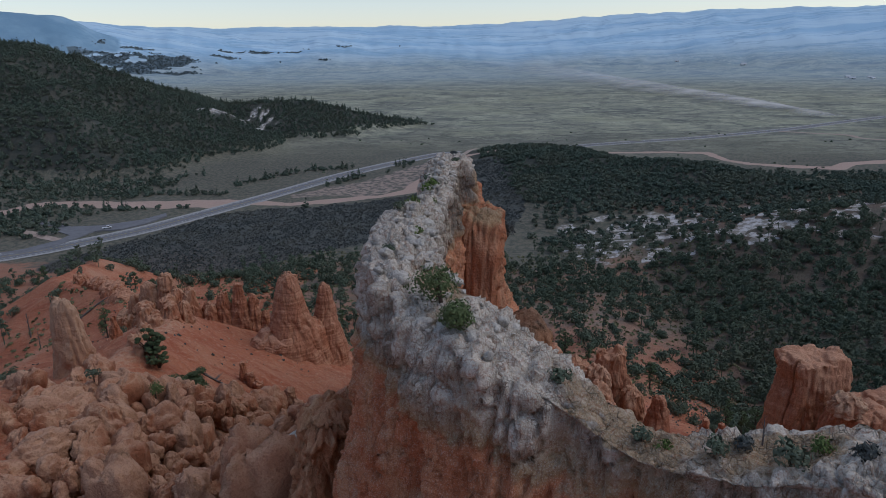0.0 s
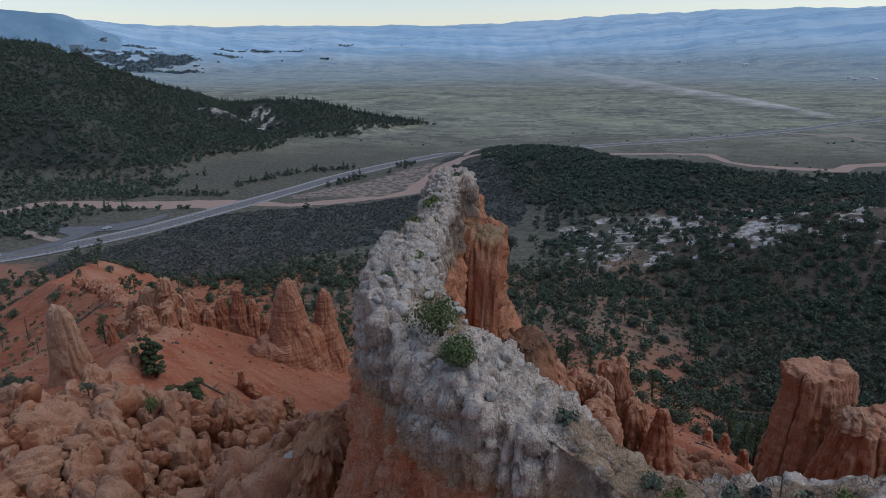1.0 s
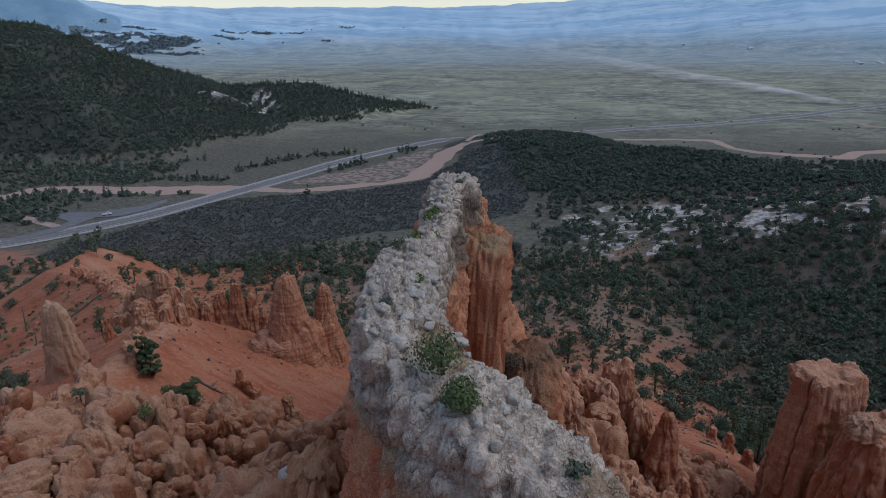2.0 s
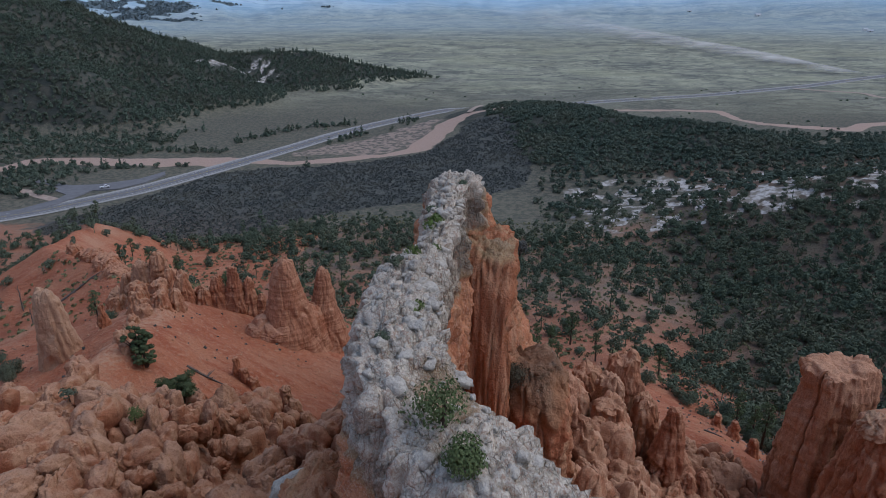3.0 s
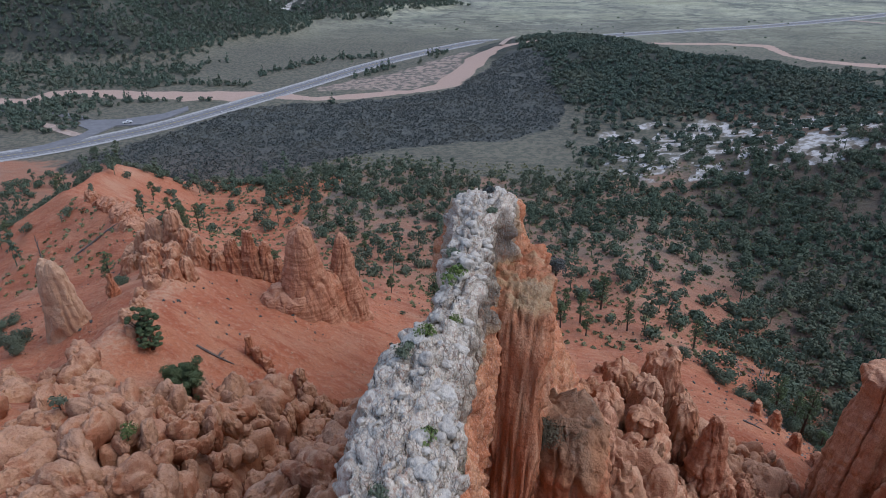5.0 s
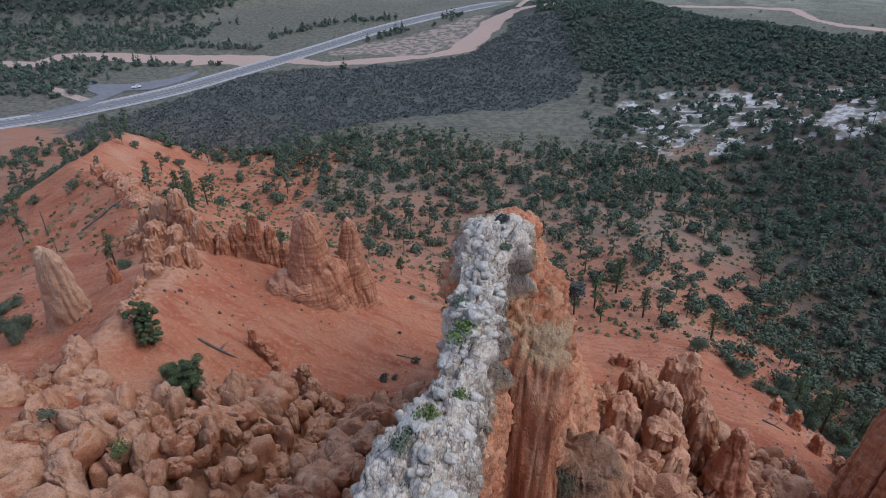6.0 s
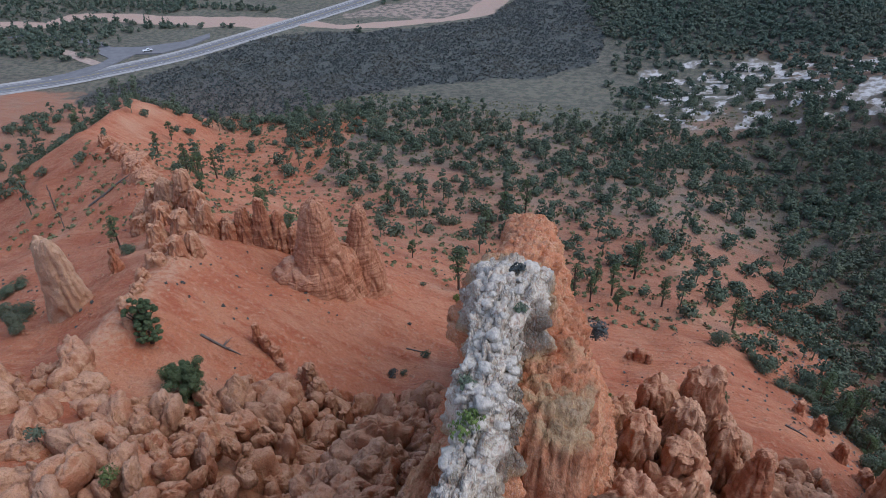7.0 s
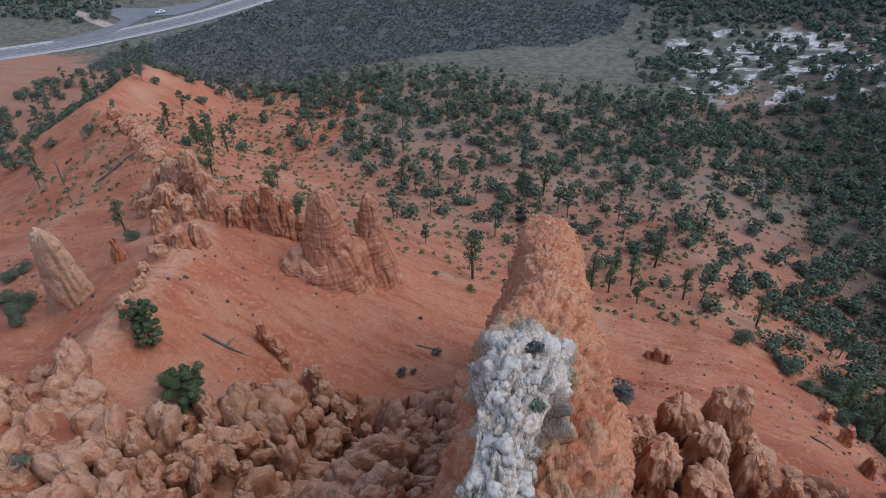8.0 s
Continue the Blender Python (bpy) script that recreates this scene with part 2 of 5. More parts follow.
def ground_material():
    k = Kit("earth_and_grass")
    big, mid, fine = k.noise(0.012, 5), k.noise(0.11, 5), k.noise(1.3, 6)
    rill = k.noise(0.5, 5, (0.13, 1.0, 0.45))
    red = k.mix(k.ramp(mid, 0.35, 0.7), (0.46, 0.163, 0.084), (0.50, 0.222, 0.122))
    red = k.mix(k.ramp(rill, 0.47, 0.62), red, (0.40, 0.125, 0.064))
    red = k.mix(k.ramp(fine, 0.5, 0.66), red, (0.52, 0.255, 0.153))
    red = k.mix(k.math('MULTIPLY', k.ramp(k.noise(2.6, 5), 0.55, 0.62), 0.5), red, (0.28, 0.10, 0.058))
    red = k.mix(k.math('MULTIPLY', k.ramp(k.noise(0.045, 5), 0.5, 0.68), 0.75), red, (0.52, 0.285, 0.175))
    red = k.mix(k.math('MULTIPLY', k.ramp(k.noise(0.07, 6, (0.5, 1.6, 1.0)), 0.52, 0.64), 0.6), red, (0.35, 0.107, 0.055))
    red = k.mix(k.math('MULTIPLY', k.attr("crest"), k.ramp(fine, 0.25, 0.6)), red, (0.56, 0.34, 0.215))
    wood = k.mix(k.ramp(mid, 0.4, 0.65), (0.30, 0.185, 0.128), (0.22, 0.18, 0.138))
    wood = k.mix(k.math('MULTIPLY', k.ramp(fine, 0.5, 0.75), 0.6), wood, (0.17, 0.155, 0.11))
    sage = k.mix(k.ramp(mid, 0.3, 0.7), (0.085, 0.094, 0.084), (0.115, 0.12, 0.10))
    sage = k.mix(k.math('MULTIPLY', k.ramp(k.noise(0.6, 3), 0.45, 0.6), 0.7), sage, (0.07, 0.075, 0.072))
    streak = k.noise(0.02, 8, (0.7, 1.0, 1.0), 0.75)
    plain = k.mix(k.ramp(streak, 0.35, 0.65), (0.295, 0.31, 0.215), (0.46, 0.455, 0.325))
    plain = k.mix(k.math('MULTIPLY', k.ramp(big, 0.45, 0.7), 0.7), plain, (0.17, 0.175, 0.145))
    plain = k.mix(k.ramp(k.noise(0.075, 8, (0.4, 1.0, 1.0), 0.75), 0.53, 0.6), plain, (0.21, 0.215, 0.165))
    plain = k.mix(k.math('MULTIPLY', k.ramp(k.noise(0.01, 8, (0.6, 1.0, 1.0), 0.72), 0.52, 0.6), 0.6), plain, (0.15, 0.16, 0.14))
    for sc_, w_, dk in ((0.006, 0.022, 0.8), (0.016, 0.03, 0.65), (0.05, 0.035, 0.45)):
        line = k.math('ABSOLUTE', k.math('SUBTRACT', k.noise(sc_, 5, (0.7, 1.0, 1.0), 0.6), 0.5), 0.0)
        plain = k.mix(k.math('MULTIPLY', k.math('SUBTRACT', 1.0, k.ramp(line, 0.0, w_)), dk), plain, (0.12, 0.13, 0.11))
    plain = k.mix(k.math('MULTIPLY', k.ramp(k.noise(0.0055, 4), 0.5, 0.66), 0.5), plain, (0.36, 0.36, 0.235))
    scrub = k.mix(k.ramp(k.noise(0.35, 5), 0.4, 0.62), (0.165, 0.15, 0.112), (0.088, 0.092, 0.07))
    plain = k.mix(k.attr("scrub"), plain, scrub)
    wash = k.mix(k.ramp(fine, 0.3, 0.7), (0.50, 0.36, 0.28), (0.42, 0.30, 0.235))
    pale = k.mix(k.ramp(k.noise(0.3, 5), 0.4, 0.6), (0.60, 0.58, 0.54), (0.26, 0.235, 0.19))
    # distance haze painted into the mesas and far plain as pale blue
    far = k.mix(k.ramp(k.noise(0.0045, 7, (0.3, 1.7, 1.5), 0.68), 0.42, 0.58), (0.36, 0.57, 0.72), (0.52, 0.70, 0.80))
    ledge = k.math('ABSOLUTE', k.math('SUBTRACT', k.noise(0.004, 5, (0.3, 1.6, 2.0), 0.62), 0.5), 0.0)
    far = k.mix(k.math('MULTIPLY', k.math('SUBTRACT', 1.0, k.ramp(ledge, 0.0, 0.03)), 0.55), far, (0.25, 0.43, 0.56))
    col = k.mix(k.attr("red"), wood, red)
    duff = k.mix(k.ramp(mid, 0.4, 0.7), (0.06, 0.068, 0.056), (0.10, 0.096, 0.074))
    col = k.mix(k.attr("duff"), col, duff)
    edge = k.math('MULTIPLY', k.math('SUBTRACT', mid, 0.5), 0.9)
    def soft(a):
        return k.ramp(k.math('ADD', k.attr(a), edge), 0.35, 0.65)
    col = k.mix(soft("plain"), col, plain)
    sandy = k.mix(k.ramp(k.noise(0.22, 5), 0.42, 0.6), (0.37, 0.285, 0.225), (0.15, 0.14, 0.115))
    col = k.mix(soft("sandy"), col, sandy)
    col = k.mix(soft("sage"), col, sage)
    col = k.mix(soft("pale"), col, pale)
    col = k.mix(soft("wash"), col, wash)
    # the farthest rim is painted paler still, as thicker haze
    far = k.mix(k.attr("rim_haze"), far, (0.46, 0.64, 0.73))
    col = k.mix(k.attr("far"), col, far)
    # wooded front range; its blue is distance haze put into the colour
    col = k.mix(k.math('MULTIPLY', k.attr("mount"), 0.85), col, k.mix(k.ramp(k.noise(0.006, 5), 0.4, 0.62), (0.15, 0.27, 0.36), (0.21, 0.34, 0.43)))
    # tree belts, their dark green greyed and blued by painted haze
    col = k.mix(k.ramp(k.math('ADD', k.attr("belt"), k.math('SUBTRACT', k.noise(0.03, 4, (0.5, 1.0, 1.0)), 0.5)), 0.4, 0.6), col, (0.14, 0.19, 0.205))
    grit = k.noise(5.5, 5, None, 0.7)
    col = k.mix(k.math('MULTIPLY', k.math('MULTIPLY', k.ramp(grit, 0.52, 0.62), k.attr("red")), 0.5), col, (0.27, 0.09, 0.05))
    col = k.mix(k.math('MULTIPLY', k.math('MULTIPLY', k.math('SUBTRACT', 1.0, k.ramp(grit, 0.36, 0.46)), k.attr("red")), 0.4), col, (0.58, 0.33, 0.22))
    lumps = k.math('ADD', k.math('MULTIPLY', fine, 1.6), k.math('MULTIPLY', grit, 0.5))
    return k.done(col, k.math('ADD', lumps, k.math('MULTIPLY', rill, 2.2)), 0.9, 0.4)


def rock_material(name, low, mid_c, high, cap=None, cap_line=0.0, strata=0.0, grain=1.0, lit_top=0.6, bed=(0.40, 0.27, 0.15)):
    """Weathered sandstone; cap: a paler bed above the height cap_line, with a ragged lower edge."""
    k = Kit(name)
    pos = k.geo.outputs["Position"]
    z = k.axis(pos, 2)
    a, b, c = k.noise(0.16, 5), k.noise(0.9, 6), k.noise(5.0, 5)
    flow = k.noise(0.8, 5, (1, 1, 0.12))
    col = k.mix(k.ramp(a, 0.35, 0.65), low, mid_c)
    ob_r = k.n.new("ShaderNodeObjectInfo").outputs["Random"]
    if not cap:
        col = k.mix(k.math('MULTIPLY', k.ramp(ob_r, 0.4, 1.0), 0.6), col, tuple(0.4 * v + 0.6 * w_ for v, w_ in zip(high, (0.37, 0.27, 0.19))))
    if not cap:
        col = k.mix(k.math('MULTIPLY', k.math('SUBTRACT', 1.0, k.ramp(ob_r, 0.1, 0.4)), 0.6), col, tuple(v * 0.72 for v in low))
    col = k.mix(k.ramp(flow, 0.42, 0.66), col, high)
    col = k.mix(k.math('MULTIPLY', k.ramp(b, 0.55, 0.8), 0.5), col, tuple(v * 0.62 for v in low))
    if strata:
        band = k.noise(1.0, 4, (0.05, 0.05, 2.2))
        col = k.mix(k.math('MULTIPLY', k.ramp(band, 0.48, 0.56), strata), col, tuple(v * 0.6 for v in low))
    if cap:
        edge = k.math('ADD', z, k.math('MULTIPLY', k.math('SUBTRACT', k.noise(0.35, 5, (1, 1, 0.3)), 0.5), 9.0))
        edge = k.math('ADD', edge, k.attr("capshift"))
        stone = k.mix(k.ramp(b, 0.35, 0.7), cap, tuple(v * 0.72 for v in cap))
        nzz = k.axis(k.geo.outputs["Normal"], 2)
        stain = k.math('MULTIPLY', k.ramp(flow, 0.44, 0.62), k.math('SUBTRACT', 1.0, k.ramp(nzz, 0.3, 0.75)))
        stone = k.mix(k.math('MULTIPLY', stain, 0.5), stone, (0.23, 0.185, 0.125))
        stone = k.mix(k.math('MULTIPLY', k.ramp(k.noise(0.7, 6), 0.55, 0.7), 0.45), stone, (0.25, 0.225, 0.19))
        brown = k.mix(k.ramp(k.noise(0.9, 3, (1, 1, 0.1)), 0.42, 0.58), (0.40, 0.33, 0.24), (0.115, 0.092, 0.07))
        brown = k.mix(k.math('MULTIPLY', k.ramp(k.noise(0.3, 4), 0.56, 0.68), 0.8), brown, (0.20, 0.20, 0.09))
        stone = k.mix(k.math('MULTIPLY', k.attr("stained"), 0.85), stone, brown)
        tan = k.mix(k.ramp(b, 0.3, 0.7), bed, tuple(v * 0.84 for v in bed))
        col = k.mix(k.ramp(edge, cap_line - 3.6, cap_line - 2.0), col, tan)
        col = k.mix(k.ramp(edge, cap_line - 2.5, cap_line + 1.2), col, stone)
        nz = k.axis(k.geo.outputs["Normal"], 2)
        soil = k.math('MULTIPLY', k.ramp(nz, 0.25, 0.6), k.ramp(k.math('ADD', k.attr("soil"), k.math('SUBTRACT', b, 0.5)), 0.3, 0.6))
        col = k.mix(soil, col, (0.36, 0.27, 0.17))
    else:
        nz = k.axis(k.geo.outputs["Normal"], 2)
        # upward faces are painted paler, standing in for light from above
        col = k.mix(k.math('MULTIPLY', k.ramp(nz, 0.35, 0.9), lit_top), col, tuple(min(0.6, v * 1.12 + 0.03) for v in high))
    col = k.mix(k.math('MULTIPLY', k.ramp(c, 0.5, 0.68), 0.5), col, tuple(v * 0.5 for v in mid_c))
    if cap or strata:
        seam = k.math('ABSOLUTE', k.math('SUBTRACT', k.noise(0.9, 2, (1, 1, 0.16)), 0.5), 0.0)
        col = k.mix(k.math('MULTIPLY', k.math('SUBTRACT', 1.0, k.ramp(seam, 0.0, 0.02)), 0.38), col, tuple(v * 0.4 for v in low))
    grit = k.noise(13.0, 3)
    col = k.mix(k.math('MULTIPLY', k.ramp(grit, 0.52, 0.6), 0.22), col, tuple(v * 0.4 for v in mid_c))
    col = k.mix(k.math('MULTIPLY', k.math('SUBTRACT', 1.0, k.ramp(grit, 0.38, 0.46)), 0.2), col, tuple(min(0.7, v * 1.3 + 0.03) for v in (cap or high)))
    h = k.math('ADD', k.math('MULTIPLY', b, 3.0), k.math('ADD', c, k.math('MULTIPLY', flow, 2.0)))
    if cap:
        wide = k.ramp(k.cells(1.5, (1, 1, 0.7)), 0.0, 0.06)
        small = k.ramp(k.cells(3.6, (1, 1, 0.75)), 0.0, 0.1)
        gap = k.math('SUBTRACT', 1.0, k.math('ADD', k.math('MULTIPLY', wide, 0.6), k.math('MULTIPLY', small, 0.4)))
        gap = k.math('MULTIPLY', gap, k.math('MULTIPLY', k.ramp(edge, cap_line - 2.5, cap_line + 1.2), k.ramp(k.noise(0.6, 3), 0.4, 0.6)))
        col = k.mix(k.math('MULTIPLY', gap, 0.25), col, (0.13, 0.105, 0.08))
        h = k.math('SUBTRACT', h, k.math('MULTIPLY', gap, 1.2))
    return k.done(col, h, 0.85, 0.17 * grain)


def leaf_material(name, dark, light):
    k = Kit(name, 0.8)
    k.b.inputs["Specular IOR Level"].default_value = 0.1
    r = k.geo.outputs["Random Per Island"]
    o = k.n.new("ShaderNodeObjectInfo").outputs["Random"]
    v = k.math('ADD', k.math('MULTIPLY', r, 0.45), k.math('MULTIPLY', o, 0.55))
    col = k.mix(v, dark, light)
    col = k.mix(k.ramp(k.noise(0.035, 3), 0.42, 0.66), col, tuple(0.6 * a + 0.4 * b for a, b in zip(light, (0.09, 0.085, 0.06))))
    return k.done(col)


def plain_material(name, col, rough=0.8, scale=6.0, vary=0.35, metal=0.0):
    k = Kit(name, rough)
    k.b.inputs["Metallic"].default_value = metal
    c = k.mix(k.ramp(k.noise(scale, 5), 0.3, 0.7), col, tuple(v * (1 - vary) for v in col))
    return k.done(c, k.noise(scale * 4, 4), 0.3, 0.02)


EARTH = ground_material()
FIN_ROCK = rock_material("banded_fin_rock", (0.50, 0.18, 0.085), (0.53, 0.215, 0.105), (0.55, 0.285, 0.155), cap=(0.66, 0.59, 0.48), cap_line=89.0)
PINK_ROCK = rock_material("pink_sandstone", (0.39, 0.148, 0.078), (0.44, 0.20, 0.109), (0.52, 0.30, 0.182), lit_top=0.45)
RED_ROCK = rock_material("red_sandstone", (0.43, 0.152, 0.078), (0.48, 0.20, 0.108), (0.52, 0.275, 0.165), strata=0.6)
DOME_ROCK = rock_material("brown_topped_sandstone", (0.42, 0.145, 0.07), (0.45, 0.19, 0.095), (0.47, 0.25, 0.14), cap=(0.27, 0.16, 0.10), cap_line=79.0, bed=(0.38, 0.19, 0.10))
BUTTRESS_ROCK = rock_material("brown_capped_red_sandstone", (0.42, 0.14, 0.065), (0.46, 0.18, 0.09), (0.50, 0.26, 0.15), cap=(0.36, 0.30, 0.225), cap_line=92.6)
TAN_ROCK = rock_material("tan_orange_sandstone", (0.45, 0.175, 0.08), (0.49, 0.22, 0.108), (0.52, 0.30, 0.165), lit_top=0.0)
BLOCK_ROCK = rock_material("dusky_orange_sandstone", (0.43, 0.165, 0.087), (0.48, 0.21, 0.113), (0.52, 0.285, 0.17), strata=0.2, lit_top=0.4)
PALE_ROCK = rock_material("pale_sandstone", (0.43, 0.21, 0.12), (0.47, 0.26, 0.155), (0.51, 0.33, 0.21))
JUNIPER = leaf_material("juniper_leaves", (0.072, 0.102, 0.069), (0.135, 0.168, 0.11))
PINE = leaf_material("pine_needles", (0.055, 0.085, 0.042), (0.12, 0.16, 0.078))
SAGE = leaf_material("sage_leaves", (0.05, 0.06, 0.058), (0.12, 0.13, 0.118))
DRY = leaf_material("dry_brush_leaves", (0.10, 0.11, 0.055), (0.21, 0.21, 0.11))
LEDGE_PINE = leaf_material("ledge_pine_needles", (0.045, 0.085, 0.03), (0.125, 0.175, 0.065))
CREST_JUNIPER = leaf_material("crest_juniper_leaves", (0.05, 0.08, 0.042), (0.12, 0.155, 0.076))
# hill-forest leaves: dark tone lifted and blued, some distance haze mixed into the colour
HAZED_CONIFER = leaf_material("hazed_conifer_leaves", (0.066, 0.095, 0.072), (0.12, 0.153, 0.11))
# far leaves lifted towards blue-grey, which paints distance haze onto them
HAZED_TREES = leaf_material("hazed_tree_leaves", (0.10, 0.14, 0.15), (0.15, 0.19, 0.20))
DUSKY = leaf_material("dusky_shrub_leaves", (0.045, 0.04, 0.028), (0.10, 0.085, 0.055))
GRASSY = leaf_material("bright_shrub_leaves", (0.06, 0.10, 0.025), (0.15, 0.21, 0.06))
BARK = plain_material("bark", (0.12, 0.085, 0.065), 0.95, 9.0, 0.5)
GREYWOOD = plain_material("weathered_wood", (0.20, 0.17, 0.15), 0.95, 9.0, 0.5)
ASPHALT = plain_material("worn_asphalt", (0.20, 0.202, 0.205), 0.9, 0.25, 0.2)
GRAVEL = plain_material("pale_gravel", (0.43, 0.42, 0.39), 0.95, 0.5, 0.3)
PAINT_W = plain_material("white_road_paint", (0.6, 0.6, 0.58), 0.8, 1.0, 0.3)
PAINT_Y = plain_material("yellow_road_paint", (0.5, 0.38, 0.12), 0.8, 1.0, 0.3)

# ---- ground: one sheet to the horizon ----
WASH_LINE = [(-430, 395, 8), (-348, 412, 8), (-345, 433, 9), (-327, 438, 12), (-288, 438, 12), (-247, 443, 15), (-212, 446, 15), (-195, 453, 11), (-156, 445, 5), (-129, 456, 8), (-92, 476, 5), (-72, 495, 12), (-62, 540, 11), (-58, 562, 12), (-43, 585, 9), (-14, 595, 6), (30, 640, 6), (90, 690, 6), (160, 700, 6), (198, 692, 7), (203, 650, 6), (219, 624, 6), (249, 613, 7), (285, 606, 9), (304, 628, 8), (341, 640, 9), (420, 650, 9)]
SAGE_FIELD = [(-240, 297), (-220, 345), (-203, 385), (-190, 420), (-150, 434), (-112, 447), (-90, 463), (-62, 482), (-50, 530), (-38, 560), (-14, 572), (4, 504), (12, 440), (8, 395), (-20, 374), (-68, 354), (-103, 327), (-130, 305), (-160, 287), (-190, 285)]
SAND_FLAT = [(-172, 468), (-112, 473), (-80, 492), (-70, 540), (-60, 592), (-84, 588), (-108, 540), (-150, 500)]
ROAD = [(-420, 205), (-330, 262), (-269, 313), (-250, 335), (-226, 370), (-212, 400), (-199, 430), (-189, 453), (-163, 515), (-146, 553), (-116, 600), (-80, 638), (-44, 664), (0, 692), (78, 742), (193, 797), (271, 842), (359, 900), (468, 987), (800, 1230), (1500, 1700)]


def blurred(poly, x, y, reach):
    """How far inside a polygon points lie, from 0 to 1, with a soft ragged edge."""
    x = x + 0.9 * reach * fbm(x / 17, y / 17, seed=47, octaves=3)
    y = y + 0.9 * reach * fbm(x / 15, y / 15, seed=48, octaves=3)
    return sum(inside(poly, x + reach * dx, y + reach * dy) * 1.0 for dx in (-1, 0, 1) for dy in (-1, 0, 1)) / 9


def masks(x, y, h):
    m = {}
    d, _, (w,) = along(WASH_LINE, x, y)
    m["wash"] = 1 - smooth(0.55, 1.15, d / w + 0.25 * vnoise(x / 11, y / 11, seed=41))
    m["sage"] = blurred(SAGE_FIELD, x, y, 5.0)
    m["sandy"] = blurred(SAND_FLAT, x, y, 6.0) * 0.9
    edge = 235 + 25 * vnoise(x / 40, y / 40, seed=42) + np.where(x < -90, 95, 0) - 45 * smooth(60, 130, x)
    m["red"] = (1 - smooth(edge - 55, edge + 25, y)) * (1 - 0.9 * smooth(58, 90, x)) * (1 - 0.55 * smooth(-175, -215, x)) * (1 - 0.4 * smooth(135, 195, y) * smooth(-90, -40, x))
    m["plain"] = smooth(285, 330, y + 20 * vnoise(x / 60, y / 60, seed=43)) * (1 - smooth(5, 12, h) * (1 - smooth(1500, 2500, y)))
    band = np.exp(-((y - 354) / 42) ** 4) * smooth(18, 50, x) * (1 - smooth(215, 245, x))
    knoll = np.exp(-(((x + 318) / 34) ** 2 + ((y - 805) / 48) ** 2)) + 0.8 * np.exp(-(((x + 365) / 18) ** 2 + ((y - 770) / 26) ** 2))
    speck = smooth(0.0, 0.4, vnoise(x / 6, y / 5, seed=44) + 0.6 * vnoise(x / 3, y / 3, seed=45))
    m["pale"] = np.clip(band * 1.5 * speck + knoll * 0.85 * smooth(-0.25, 0.2, vnoise(x / 7, y / 22, seed=44) + 0.5 * vnoise(x / 3, y / 8, seed=45)), 0, 1)
    m["scrub"] = (1 - smooth(560, 1000, y + 60 * vnoise(x / 90, y / 90, seed=46))) * 0.92
    m["duff"] = np.clip(smooth(2.5, 7, h) * smooth(380, 430, y) * (1 - smooth(1500, 2000, y)) + smooth(56, 75, x) * smooth(60, 90, y) * (1 - smooth(330, 380, y)) * 0.7, 0, 1)
    az, r = np.degrees(np.arctan2(x, y)), np.hypot(x, y)
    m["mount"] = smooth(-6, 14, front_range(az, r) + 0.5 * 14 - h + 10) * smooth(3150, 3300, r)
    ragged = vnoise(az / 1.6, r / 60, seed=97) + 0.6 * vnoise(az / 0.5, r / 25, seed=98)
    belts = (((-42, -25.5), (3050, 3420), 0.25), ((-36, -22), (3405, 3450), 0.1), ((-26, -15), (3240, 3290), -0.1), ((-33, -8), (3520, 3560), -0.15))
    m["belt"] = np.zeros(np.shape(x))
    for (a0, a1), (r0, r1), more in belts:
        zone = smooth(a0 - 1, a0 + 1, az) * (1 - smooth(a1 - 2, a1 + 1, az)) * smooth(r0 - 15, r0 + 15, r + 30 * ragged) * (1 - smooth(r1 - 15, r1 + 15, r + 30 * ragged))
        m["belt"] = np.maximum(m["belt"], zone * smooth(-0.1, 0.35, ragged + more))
    m["crest"] = (1 - smooth(0.8, 3.4, along(RED_CREST[1:6], x + 2.25 * fbm(x / 45, y / 45, seed=3, octaves=2) + 0.7 * vnoise(x / 3, y / 3, seed=52), y)[0])) * 0.75
    # share of painted haze in the ground colour, growing with distance
    m["rim_haze"] = smooth(3950, 4300, np.hypot(x, y)) * 0.8
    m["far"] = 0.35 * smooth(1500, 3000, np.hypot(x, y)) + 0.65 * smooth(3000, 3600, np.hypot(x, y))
    return m


LEFT_ROCKS = [(-90, 45), (-90, 79), (-68, 86), (-57, 87), (-51, 81), (-44, 83), (-40, 92), (-33, 102), (-24, 106), (-15, 108), (-9, 100), (-6, 62), (-12, 44), (-30, 38)]


def left_mass(x, y):
    wob = 2.5 * vnoise(x / 4, y / 4, seed=71)
    thin = smooth(-50, -45, x + 0.3 * (y - 75))
    return inside(LEFT_ROCKS, x + wob, y + wob) * (0.4 + 0.55 * thin)


def right_mass(x, y):
    a = 1 - smooth(8, 13, along([(9, 80), (12, 90), (19, 99)], x, y)[0])
    b = 1 - smooth(5, 9, along([(20, 76), (27, 90), (34, 100)], x, y)[0])
    c = 1 - smooth(6, 9, along([(5, 52), (9, 62), (12, 72)], x, y)[0])
    return np.maximum(np.maximum(a, b), c)


def build_ground():
    az = np.radians(np.concatenate([np.arange(-180, -52, 4.0), np.arange(-52, 52, 0.24), np.arange(52, 180.1, 4.0)]))
    r = np.concatenate([np.linspace(0.5, 38, 16), np.exp(np.linspace(math.log(40), math.log(4500), 720))])
    R, A = np.meshgrid(r, az, indexing="ij")
    x, y = R * np.sin(A), R * np.cos(A)
    h = land(x, y)
    m = masks(x, y, h)
    hollow = 4.4 * smooth(0.6, 0.9, np.maximum(left_mass(x, y), right_mass(x, y)))
    v = np.stack([x, y, h - hollow], -1).reshape(-1, 3)
